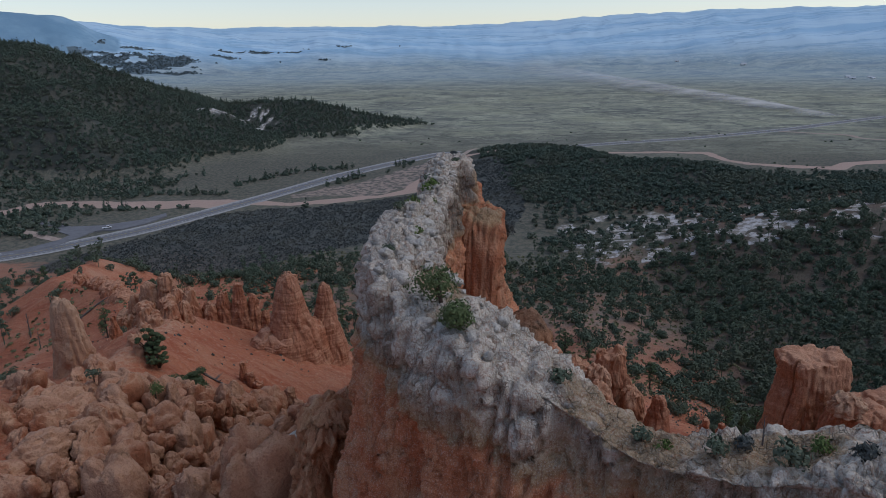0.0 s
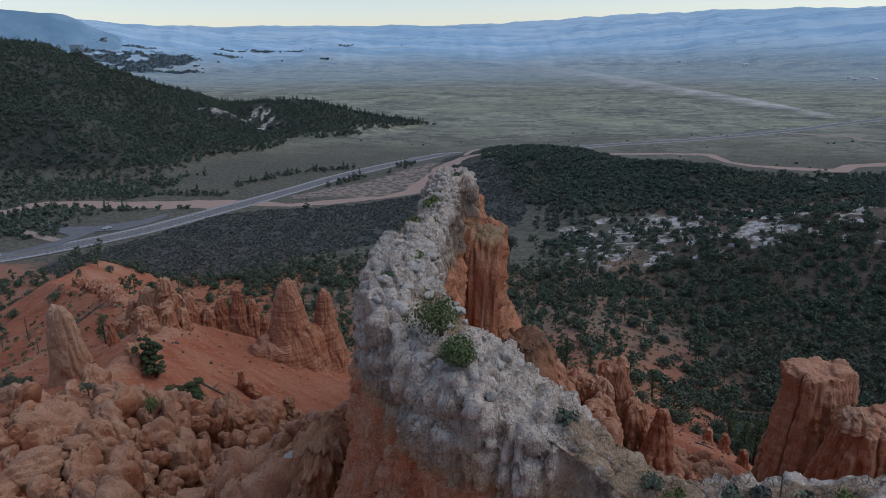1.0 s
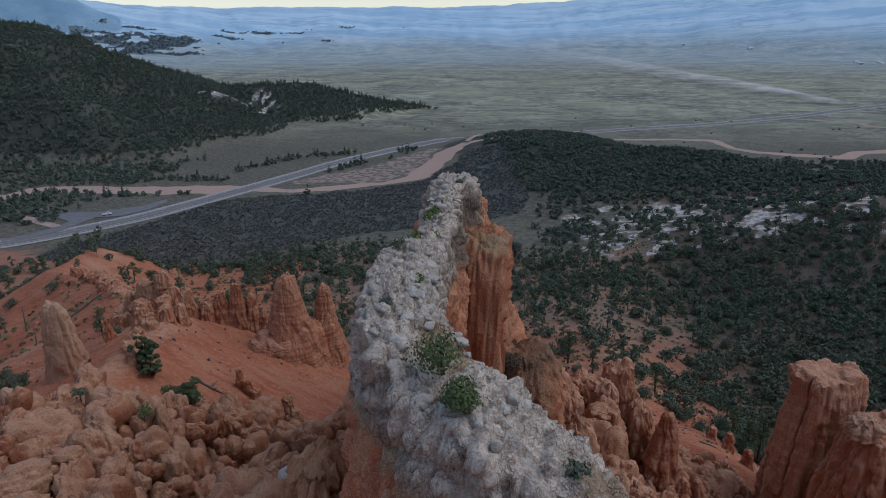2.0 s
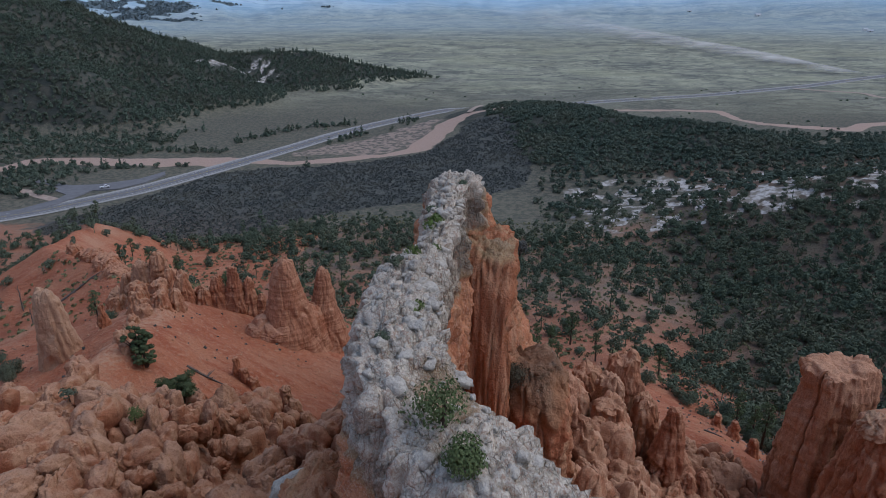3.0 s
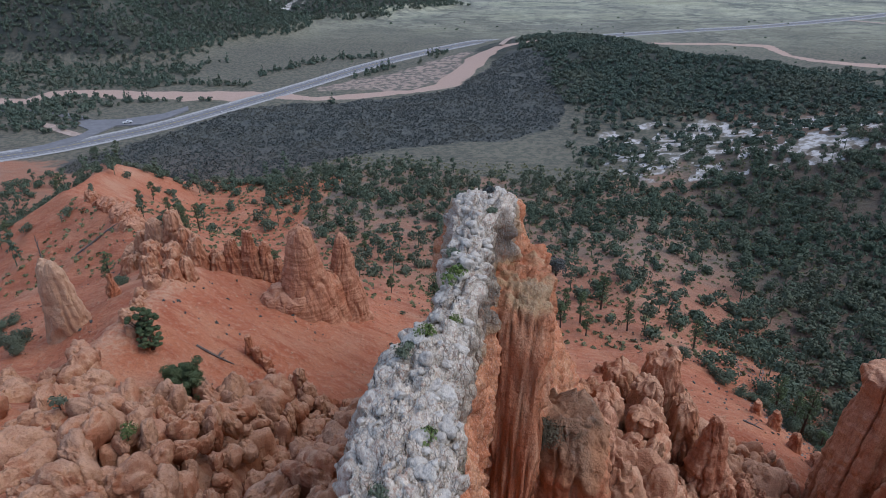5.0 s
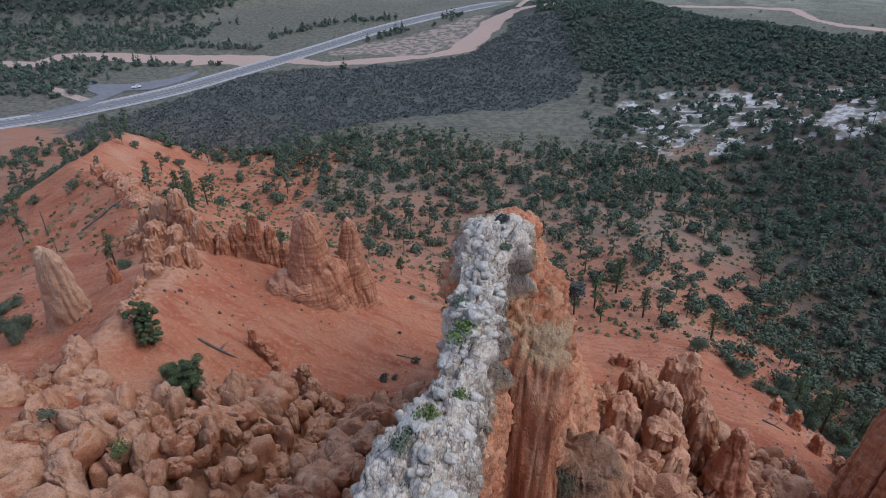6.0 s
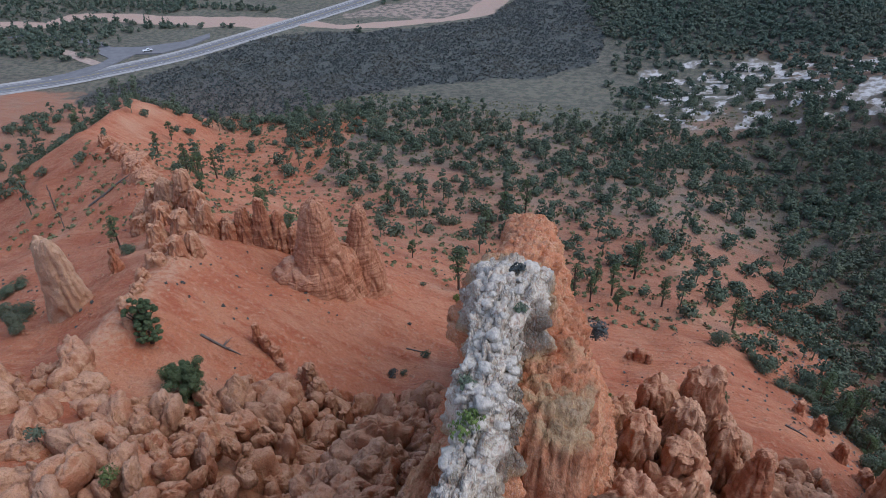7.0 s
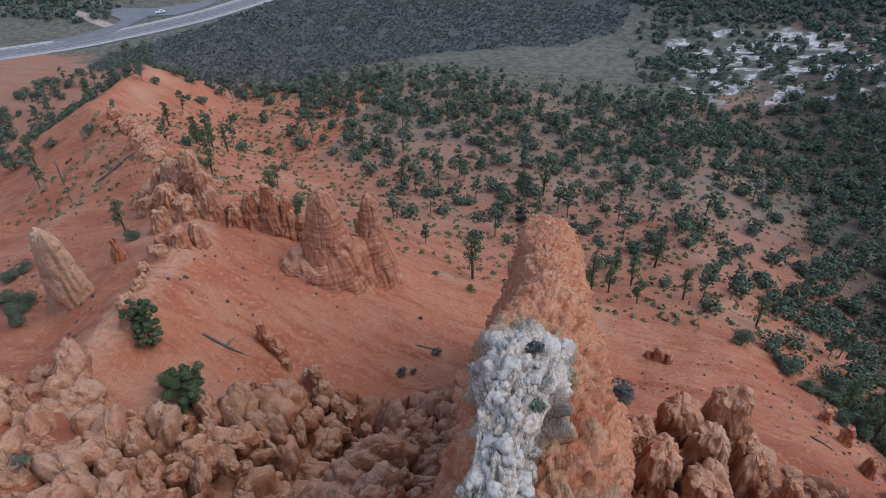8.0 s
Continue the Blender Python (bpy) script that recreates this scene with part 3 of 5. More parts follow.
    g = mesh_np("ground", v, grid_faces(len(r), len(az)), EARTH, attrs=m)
    return tagged(g, "red earth slopes running down to a grassy valley and haze-blue mesas", "ground", kind="structure")


ground = build_ground()


# ---- road, parking bay and lines ----
def resample(pts, step):
    out = []
    n = len(pts)
    for i in range(n - 1):
        p = [Vector(pts[max(0, min(n - 1, i + k))][:2]) for k in (-1, 0, 1, 2)]
        L = max(2, int((p[2] - p[1]).length / step))
        for s in range(L):
            t = s / L
            out.append(0.5 * ((2 * p[1]) + (p[2] - p[0]) * t + (2 * p[0] - 5 * p[1] + 4 * p[2] - p[3]) * t * t + (3 * p[1] - p[0] - 3 * p[2] + p[3]) * t ** 3))
    out.append(Vector(pts[-1][:2]))
    return np.array([tuple(p) for p in out])


def strip(name, line, offs, z0, material, parent=None, skip=None):
    """A ribbon laid on the ground along a line, between two side offsets."""
    t = np.gradient(line, axis=0)
    t /= np.linalg.norm(t, axis=1)[:, None]
    nrm = np.stack([-t[:, 1], t[:, 0]], -1)
    cols = np.linspace(offs[0], offs[1], 4)
    p = line[:, None, :] + nrm[:, None, :] * cols[None, :, None]
    zc = ROADZ(line)
    z = np.repeat(zc[:, None], 4, 1) + z0
    v = np.concatenate([p, z[..., None]], -1).reshape(-1, 3)
    f = grid_faces(len(line), 4)
    if skip:
        keep = (np.arange(len(f)) // 3 // skip) % 3 != 0
        f = f[keep]
    return mesh_np(name, v, f, material, parent)


def ROADZ(line):
    g = np.max([land(line[:, 0] + dx, line[:, 1] + dy) for dx in (-6, 0, 6) for dy in (-6, 0, 6)], axis=0)
    k = np.ones(9) / 9
    return np.convolve(np.pad(g, 4, mode="edge"), k, mode="valid") + 0.12


road_line = resample(ROAD, 8.0)
road = tagged(strip("road", road_line, (-6.0, 6.0), 0, ASPHALT), "two-lane grey asphalt highway crossing the sage valley", "road", kind="structure")
strip("shoulder", road_line, (-9.4, -6.0), -0.02, GRAVEL, road)
strip("shoulder", road_line, (6.0, 9.4), -0.02, GRAVEL, road)
strip("edge_line", road_line, (-4.6, -4.3), 0.03, PAINT_W, road)
strip("edge_line", road_line, (4.3, 4.6), 0.03, PAINT_W, road)
strip("centre_line", road_line, (-0.22, 0.22), 0.03, PAINT_Y, road)


# ---- rock forms ----
TOPS = {}


def loft(name, stations, base, material, parent, ds=0.17, dw=0.17, left=(0.06, 0.6), right=(0.07, 0.17), seed=0, lump=0.4, label="", flute=0.9, sway=1.1, flare_left=0.4):
    """A rock wall along a spine of (x, y, top z, width). left and right: how far the sides lean out per metre, below the cap and lower down."""
    st = np.array(stations, float)
    seg = np.concatenate([[0], np.cumsum(np.hypot(*np.diff(st[:, :2], axis=0).T))])
    n = int(seg[-1] / ds)
    s = np.linspace(0, seg[-1], n)
    c = [np.interp(s, seg, st[:, i]) for i in range(4)]
    ker = np.hanning(int(1.6 / ds) * 2 + 3); ker /= ker.sum()
    pad = len(ker) // 2
    c = [np.convolve(np.pad(a, pad, mode="edge"), ker, mode="valid") for a in c]
    cx, cy, zt, w = c
    tx, ty = np.gradient(cx), np.gradient(cy)
    ln = np.hypot(tx, ty); tx /= ln; ty /= ln
    nx, ny = -ty, tx
    depth = float(np.max(zt)) - base
    nt = max(8, int(np.max(w) / (dw * 0.8)))
    fine_part = np.arange(0, 15, dw) / depth
    down = np.concatenate([fine_part, np.arange(15, depth, 0.42) / depth, [1.0]])[1:]
    nd = len(down)
    q = np.concatenate([down[::-1], np.zeros(nt), down])
    across = np.concatenate([np.ones(nd), np.linspace(1, -1, nt), -np.ones(nd)])
    S = np.arange(n)[:, None]
    D = q[None, :] * (zt[:, None] - base)
    lean = np.where(across[None, :] > 0, np.minimum(D, 12) * left[0] + np.maximum(0, D - 12) * left[1], np.minimum(D, 12) * right[0] + np.maximum(0, D - 12) * right[1])
    if st.shape[1] > 5:
        lean = lean + np.interp(s, seg, st[:, 5])[:, None] * np.minimum(D, 20) * np.where(across[None, :] > 0, flare_left, 1.0)
    off = across[None, :] * (w[:, None] / 2) + np.sign(across)[None, :] * np.where(q[None, :] > 0, lean, 0)
    x = cx[:, None] + nx[:, None] * off
    y = cy[:, None] + ny[:, None] * off
    top = q[None, :] == 0
    crown = np.where(top, 0.5 * (1 - across[None, :] ** 2), 0)
    z = zt[:, None] - D + crown
    P = np.stack([x, y, z], -1)
    for _ in range(2):
        P[:, 1:-1] = 0.25 * P[:, :-2] + 0.5 * P[:, 1:-1] + 0.25 * P[:, 2:]
    du = np.gradient(P, axis=0); dv = np.gradient(P, axis=1)
    N = np.cross(du, dv)
    N /= np.linalg.norm(N, axis=-1, keepdims=True) + 1e-9
    if N[:, nd + nt // 2, 2].mean() < 0:
        N = -N
    x, y, z = P[..., 0], P[..., 1], P[..., 2]
    side = smooth(0.75, 0.35, np.abs(N[..., 2]))
    wob = sway * fbm(x / 7, y / 7, z / 11, seed=seed + 1, octaves=3)
    wob = wob + 0.5 * (1 - side) * fbm(x / 2.4, y / 2.4, z / 2.4, seed=seed + 2, octaves=3)
    fl = vnoise(x / 1.9, y / 1.9, z / 9, seed=seed + 4)
    fl2 = vnoise(x / 0.7, y / 0.7, z / 3.5, seed=seed + 6)
    flutes = (1 - np.abs(fl) * 2) * 0.75 + (1 - 2 * np.abs(fl2)) * 0.28
    bed = 0.3 * vnoise(x / 9, y / 9, z / 0.8, seed=seed + 8)
    groove = 1 - np.abs(vnoise(x / 1.1 + 0.3 * wob, y / 1.1, z / 9, seed=seed + 12))
    groove2 = 1 - np.abs(vnoise(x / 0.45, y / 0.45, z / 4, seed=seed + 14))
    disp = wob * (0.35 + 0.65 * side) + side * flute * (flutes + bed - 0.9 * smooth(0.78, 1.0, groove) - 0.3 * smooth(0.75, 1, groove2))
    d1, d2, cid, t1 = worley(x / 0.85 + 0.25 * fl2, y / 0.85, z / 1.1, seed=seed + 20, tilted=True)
    e1, e2, cie, t2 = worley(x / 0.4, y / 0.4, z / 0.45, seed=seed + 30, tilted=True)
    cobble = (smooth(0.0, 0.13, d2 - d1) * (0.15 + 1.0 * cid) + 0.5 * smooth(0.0, 0.16, e2 - e1) * (0.2 + cie) + 1.5 * t1 + 0.9 * t2) * lump
    b1, b2, bc, t3 = worley(x / 1.0 + 0.2 * fl2, y / 1.0, z / 2.6, seed=seed + 50, tilted=True)
    c1, c2, cc = worley(x / 0.42, y / 0.42, z / 1.1, seed=seed + 60)
    block = 0.8 * smooth(0, 0.16, b2 - b1) * (0.3 + 0.7 * bc) + 0.9 * t3 + 0.26 * smooth(0, 0.18, c2 - c1) * (0.3 + 0.7 * cc)
    soil_here = 0.8 * np.exp(-((x - 7.6) / 4.0) ** 2 - ((y - 31.1) / 3.0) ** 2) + np.exp(-((x + 1.4) / 2.0) ** 2 - ((y - 38.4) / 1.7) ** 2) + np.exp(-((x - 13.7) / 2.4) ** 2 - ((y - 28.8) / 1.6) ** 2)
    cobble = cobble * (1 - 0.75 * soil_here)
    disp = disp + side * 0.65 * (block - 0.5) + cobble * (1 - 0.75 * side) - lump * 0.5
    disp = disp + 0.16 * fbm(x / 0.8, y / 0.8, z / 0.8, seed=seed + 40, octaves=4)
    P = P + N * disp[..., None]
    # close the ends by drawing them in
    for k in range(8):
        f = math.sqrt(1 - ((8 - k) / 8.5) ** 2)
        for idx, src in ((k, 8), (n - 1 - k, n - 9)):
            mid = P[src].mean(0)
            P[idx, :, :2] = mid[:2] + (P[idx, :, :2] - mid[:2]) * f
    shift = np.where(across[None, :] < -0.99, -7.0 * smooth(2.5, 5.5, D), -(3.4 + 3.2 * smooth(0.0, -5.0, x)) * smooth(2.5, 7.5, D)) + np.interp(s, seg, st[:, 4] if st.shape[1] > 4 else np.zeros(len(st)))[:, None] + np.zeros_like(z)
    TOPS[name] = (P[:, nd:nd + nt], N[:, nd:nd + nt])
    return mesh_np(name, P.reshape(-1, 3), grid_faces(n, len(q))[:, ::-1], material, parent, label, attrs={"soil": soil_here, "capshift": shift, "stained": np.where(across[None, :] < -0.99, smooth(0.3, 1.5, D), 0.12 * smooth(2, 6, D))})


def boulder_field(name, box, res, region, count, sizes, material, parent=None, seed=0, sink=0.35, tall=(0.8, 1.9), label="", rough=1.0, extra=()):
    """A crowded outcrop: the outer skin of many rounded boulders and knobs bedded in the slope. region(x, y) gives the density."""
    rng = np.random.default_rng(seed)
    xs = np.arange(box[0], box[1], res); ys = np.arange(box[2], box[3], res)
    X, Y = np.meshgrid(xs, ys, indexing="ij")
    G = land(X, Y)
    H = G - 0.6 - 3.6 * smooth(0.55, 0.9, region(X, Y))
    spots = list(extra)
    for _ in range(count):
        bx, by = rng.uniform(box[0], box[1]), rng.uniform(box[2], box[3])
        if rng.random() > float(region(np.array(bx), np.array(by))):
            continue
        R = sizes[0] + (sizes[1] - sizes[0]) * rng.random() ** 1.7
        spots.append((bx, by, None, R, rng.uniform(*tall)))
    for bx, by, bz, R, k in spots:
        an = rng.uniform(0, math.pi); el = rng.uniform(0.6, 1.6)
        lx, ly = rng.uniform(-0.35, 0.35, 2)
        i0, i1 = np.searchsorted(xs, [bx - R * 1.5, bx + R * 1.5]); j0, j1 = np.searchsorted(ys, [by - R * 1.5, by + R * 1.5])
        if i1 <= i0 or j1 <= j0:
            continue
        px, py = X[i0:i1, j0:j1] - bx, Y[i0:i1, j0:j1] - by
        qx = (px * math.cos(an) + py * math.sin(an)) / el; qy = (-px * math.sin(an) + py * math.cos(an)) * el
        wob = 1 + 0.22 * rough * vnoise((px + bx) / (0.5 * R), (py + by) / (0.5 * R), seed=seed + 3)
        d2 = (qx * qx + qy * qy) / (R * wob) ** 2
        base = float(land(np.array(bx), np.array(by))) if bz is None else bz - R * k * (1 - sink)
        dome = base + rng.uniform(-0.3, 0.35) * R - sink * R * k + R * k * (np.maximum(0, 1 - d2) ** 0.27) + lx * px + ly * py
        H[i0:i1, j0:j1] = np.where(d2 < 1, np.maximum(H[i0:i1, j0:j1], dome), H[i0:i1, j0:j1])
    w1, w2, wc = worley(X / 1.5 + 0.3 * vnoise(X, Y, seed=seed), Y / 1.5, H / 2.2, seed=seed + 20)
    v1, v2, vc = worley(X / 0.55, Y / 0.55, H / 0.8, seed=seed + 25)
    H = H + rough * (0.42 * (smooth(0, 0.25, w2 - w1) * (0.4 + 0.8 * wc) - 0.6) + 0.18 * (smooth(0, 0.3, v2 - v1) * (0.3 + vc) - 0.5) + 0.24 * fbm(X / 1.7, Y / 1.7, H / 1.7, seed=seed + 9, octaves=4))
    H = np.where((H < G - 0.45) & (region(X, Y) < 0.4), G - 1.5, H)
    f = grid_faces(len(xs), len(ys))
    hv = (H - G).ravel()
    keep = (hv[f] > -0.5).any(1) | (region(X, Y).ravel()[f] > 0.4).any(1)
    TOPS[name + str(seed)] = (xs, ys, H)
    f = f[keep]
    used, inv = np.unique(f, return_inverse=True)
    v = np.stack([X, Y, H], -1).reshape(-1, 3)[used]
    return mesh_np(name, v, inv.reshape(-1, 4), material, parent, label)


def knob(name, x, y, z0, z1, r0, r1, material, parent=None, seed=0, stretch=(1.0, 1.0), turn=0.0, lean=(0, 0), ledge=0.12, peak=0.45, label="", res=0.22, amp=1.0, shape=1.0, up=1.0, square=False):
    """A free-standing hoodoo: fluted, ledged and narrowing from radius r0 to r1."""
    h = z1 - z0
    na = max(28, int(2 * math.pi * max(r1 * 1.6, r0 * 0.7) / res))
    tc = 1 - min(0.5, peak * r1 / h)
    low = np.linspace(0, tc, max(12, int(h * tc / res)))
    phi = np.linspace(0, math.pi / 2, max(8, int(1.4 * r1 / res)) + 1)[1:]
    t = np.concatenate([low, tc + (1 - tc) * np.sin(phi)])[:, None]
    nz = len(t)
    a = np.linspace(0, 2 * math.pi, na, endpoint=False)[None, :]
    rad = (r0 + (r1 - r0) * t ** shape) * np.concatenate([np.ones(len(low)), np.maximum(np.cos(phi), 0.0) ** 0.8])[:, None]
    ca, sa = np.cos(a), np.sin(a)
    if square:
        rad = rad * (ca ** 4 + sa ** 4) ** -0.25 * 0.92
    zz = z0 + h * t + 0 * a
    ux, uy = ca * rad * stretch[0], sa * rad * stretch[1]
    q = max(0.9, r0 * 0.45)
    big = fbm(ux / q + seed, uy / q, zz / (q * 1.3), seed=seed, octaves=3)
    crack = 1 - np.abs(vnoise(ux / (q * 0.5) + 0.4 * big, uy / (q * 0.5), zz / (q * 3.2 * up), seed=seed + 2))
    fine = 1 - np.abs(vnoise(ux / 0.55, uy / 0.55, zz / (1.8 * up), seed=seed + 3))
    level = zz + 0.35 * big
    bd = vnoise(0 * zz, 0 * zz, level / 0.75, seed=seed + 5) + 0.6 * vnoise(0 * zz + 3, 0 * zz, level / 0.28, seed=seed + 6)
    d = amp * (0.2 * big - 0.24 * smooth(0.72, 1.0, crack)) * np.minimum(rad, 4.5) - 0.14 * smooth(0.7, 1, fine) * amp
    b1, b2, bc = worley(ux / (0.4 * q) + 0.3 * big, uy / (0.4 * q), zz / (1.1 * q * up), seed=seed + 50)
    c1, c2, cc = worley(ux / 0.5, uy / 0.5, zz / (0.9 * up), seed=seed + 60)
    d = d + amp * (0.1 * q * (smooth(0, 0.16, b2 - b1) * (0.3 + 0.8 * bc) - 0.5) + 0.14 * (smooth(0, 0.2, c2 - c1) * (0.3 + 0.8 * cc) - 0.5))
    d = d + ledge * bd * amp + 0.1 * fbm(ux / 0.7, uy / 0.7, zz / 0.7, seed=seed + 8, octaves=2)
    rr = np.maximum(0.0, rad + d * smooth(0.0, 0.9, rad / max(r1, 0.3)))
    rr[-1] = 0.0
    c, s = math.cos(turn), math.sin(turn)
    lx, ly = rr * ca * stretch[0], rr * sa * stretch[1]
    px = x + lx * c - ly * s + lean[0] * t * h
    py = y + lx * s + ly * c + lean[1] * t * h
    tw1, tw2, twc = worley(px / (0.5 * r1 + 0.5), py / (0.5 * r1 + 0.5), 0 * px, seed=seed + 70)
    zz = zz + smooth(tc - 0.08, 1.0, t) * (0.4 * min(r1, 1.5) * fbm(px / (0.6 * r1 + .3), py / (0.6 * r1 + .3), seed=seed + 9, octaves=4) + 0.35 * min(r1, 1.6) * (smooth(0, 0.25, tw2 - tw1) * (0.3 + twc) - 0.6))
    v = np.stack([px, py, zz], -1).reshape(-1, 3)
    f = grid_faces(nz, na, wrap=True)
    return mesh_np(name, v, f[:, ::-1], material, parent, label)


# the great fin
fin = empty("rock_fin", -4, 55, 60, label="tall narrow sandstone fin, pale lumpy cap over orange walls", category="rock formation")
FIN = [(46, -14, 64, 5, 2), (38, -1, 80, 6, 2), (29, 12, 86, 6, 2), (19.8, 22.4, 89.4, 6, 2), (16, 27.8, 89.0, 5.0, 2), (12.2, 29.4, 87.6, 4.4, 2.4), (8.6, 30.6, 87.0, 3.2, 2.4), (5.2, 32.4, 88.6, 3.0, 1.8), (1.2, 34.6, 90.4, 4.6, 1), (-1.4, 37.0, 90.7, 4.8, 0.5), (-3.6, 39.4, 92.2, 4.4, 0.5), (-4.6, 44, 92.7, 4.4, 2), (-5.0, 47.5, 92.7, 4.0, 2), (-4.4, 51.5, 92.6, 2.3, 2), (-4.0, 55.5, 92.8, 1.7, 2), (-4.0, 59, 93.4, 2.4, 2), (-3.9, 64, 94.3, 3.3, 2), (-3.8, 67, 93.6, 3.5, -1), (-3.7, 70.5, 91.6, 4.0, -6.5, 0.05), (-3.6, 74, 90.3, 3.4, -7, 0.12), (-3.6, 77.5, 89.2, 2.6, -6, 0.2), (-3.7, 82, 86.2, 2.2, -8, 0.28), (-3.9, 88, 82.6, 2.8, -12, 0.3), (-4.2, 94, 79.2, 3.0, -16, 0.3), (-4.6, 99, 76.8, 3.4, -20, 0.28), (-4.8, 104, 73.6, 3.4, -20, 0.25), (-5.4, 111, 70.6, 4.0, -20, 0.2), (-6.4, 117, 67.6, 4.2, -20, 0.15), (-7.8, 122, 65, 3.4, -20, 0.1), (-8.4, 127, 56, 3, -20, 0.1)]
FIN = [st_ + (0,) * (6 - len(st_)) for st_ in FIN]
loft("fin_wall", FIN, 38, FIN_ROCK, fin, left=(0.07, 0.22), seed=100, flute=0.6)

# bouldery slopes
BIG_ROCKS = [(-59.5, 87, 2.6, 0.9), (-57.5, 84.5, 3.0, 1.0), (-55, 82.5, 2.8, 1.0), (-52.5, 80.5, 2.6, 1.0), (-49.5, 78.5, 2.4, 1.0), (-46.5, 77.5, 2.4, 0.9), (-62.5, 81, 1.9, 1.0), (-65, 80, 2.0, 1.1), (-60.5, 76, 2.2, 1.0), (-63.5, 75, 1.8, 1.2), (-50, 70.5, 2.0, 1.3), (-47.5, 68.5, 2.2, 1.2), (-42.6, 69.5, 2.4, 1.3), (-41.2, 66, 2.4, 1.2), (-40, 62.8, 2.4, 1.2), (-38.8, 59.4, 2.3, 1.1), (-46.5, 62.5, 2.6, 1.0), (-43.6, 60.5, 2.2, 1.1), (-35.6, 62, 2.6, 1.2), (-34.6, 65.5, 1.9, 1.1)]
left_slope = empty("rock_outcrop", -45, 76, 60, label="crowded rounded pink sandstone boulders below the fin", category="rock outcrop")
boulder_field("boulder_slope", (-84, -6, 40, 114), 0.24, left_mass, 500, (0.6, 1.8), PINK_ROCK, left_slope, seed=3, tall=(0.8, 1.6), sink=0.9, rough=0.6)


right_slope = empty("rock_outcrop", 14, 85, 55, label="jumbled pink sandstone knobs under the orange wall", category="rock outcrop")
boulder_field("boulder_slope", (-4, 44, 44, 116), 0.24, right_mass, 500, (0.8, 2.4), PINK_ROCK, right_slope, seed=8, tall=(0.9, 2.2), sink=0.8, rough=0.7)


def g(x, y):
    return float(land(np.array(float(x)), np.array(float(y))))

# shoulders of the fin: buttress, domes and the tan shoulder on its west side
BUTTRESS = [(-1.3, 56.0, 58, 3.0, 0), (-1.1, 58.4, 88.6, 3.6, 0), (-0.9, 60, 89.9, 3.8, 0), (-0.8, 63, 89.6, 4.0, 0), (-1.0, 67, 89.0, 4.2, 0), (-1.3, 71, 88.0, 4.4, 0), (-1.7, 76, 85, 4.4, 0), (-2, 80, 80, 4, 0)]
loft("buttress", BUTTRESS, 38, BUTTRESS_ROCK, fin, ds=0.22, dw=0.22, right=(0.02, 0.10), seed=160, lump=0.45, flute=0.7, sway=0.45)
knob("dome", 3.2, 62.5, 40, 80.0, 4.8, 3.2, DOME_ROCK, fin, seed=62, stretch=(0.95, 1.0), peak=0.9, shape=2.4, amp=0.75, up=0.6, ledge=0.2, label="brown rounded sandstone dome")
knob("dome", 6.4, 71, 40, 72.5, 4.4, 2.0, RED_ROCK, fin, seed=63, stretch=(0.9, 1.2), peak=0.9, shape=2.0)
knob("shoulder", -11.5, 47, 44, 78.5, 7.0, 2.0, TAN_ROCK, fin, seed=64, stretch=(1.0, 1.6), peak=0.7, shape=1.1)
knob("shoulder", -8.5, 67, 44, 76, 5.0, 1.8, TAN_ROCK, fin, seed=65, stretch=(0.9, 1.5), peak=0.7, shape=1.2)

# hoodoos on the red slope
hood = empty("hoodoo", -41, 131, 38, label="banded red hoodoo with twin fluted peaks", category="hoodoo")
knob("peak", -44.2, 129.0, 30, 59.8, 11.5, 1.6, RED_ROCK, hood, seed=51, stretch=(1.0, 0.9), shape=0.82, ledge=0.12, amp=0.5, peak=1.2, up=5.0)
knob("peak", -38.4, 135.2, 29, 55.8, 8.0, 1.3, RED_ROCK, hood, seed=52, stretch=(0.95, 0.95), shape=0.75, ledge=0.12, amp=0.5, peak=1.2, up=5.0)
knob("saddle", -41.4, 132.0, 30, 48.5, 9.0, 3.0, RED_ROCK, hood, seed=60, stretch=(1.0, 0.9), shape=0.8, ledge=0.12, amp=0.5, peak=0.9, up=5.0)
knob("skirt", -45.5, 128.5, 31, 48, 11.0, 6.5, RED_ROCK, hood, seed=57, stretch=(1.05, 0.8), turn=0.5, shape=0.8, ledge=0.2, amp=0.5, peak=0.5, up=4.0)
sp = empty("hoodoo", -76, 105, 50, label="pale leaning sandstone pillar on the red slope", category="hoodoo")
knob("pillar", -75.6, 104.5, 45, 62.8, 4.7, 1.8, PALE_ROCK, sp, seed=53, stretch=(1.1, 0.7), shape=0.9, lean=(-0.1, 0.02), peak=1.4, amp=0.6, up=3.0)
sp2 = empty("hoodoo", -74, 114, 50, label="small pointed orange sandstone spire", category="hoodoo")
knob("spire", -73.8, 113.5, 47, 56, 2.2, 0.5, RED_ROCK, sp2, seed=55, shape=0.8)
rk = empty("hoodoo", 45, 92, 50, label="massive flat-topped orange sandstone block", category="rock formation")
knob("block", 48.2, 99.8, 20, 59.3, 8.6, 4.9, BLOCK_ROCK, rk, seed=54, stretch=(1.1, 0.75), turn=0.5, peak=0.1, shape=1.0, ledge=0.1, amp=0.75, up=2.0, square=True)
knob("block", 52.5, 90, 22, 57.6, 9.4, 5.0, BLOCK_ROCK, rk, seed=56, stretch=(1.3, 0.8), turn=0.3, peak=0.25, shape=0.9, ledge=0.1, amp=0.75, up=2.0, square=True)
knob("cap_stone", 47.6, 87.0, 56.8, 59.4, 1.9, 1.7, PALE_ROCK, rk, seed=58, stretch=(1.3, 1.0), peak=0.8)
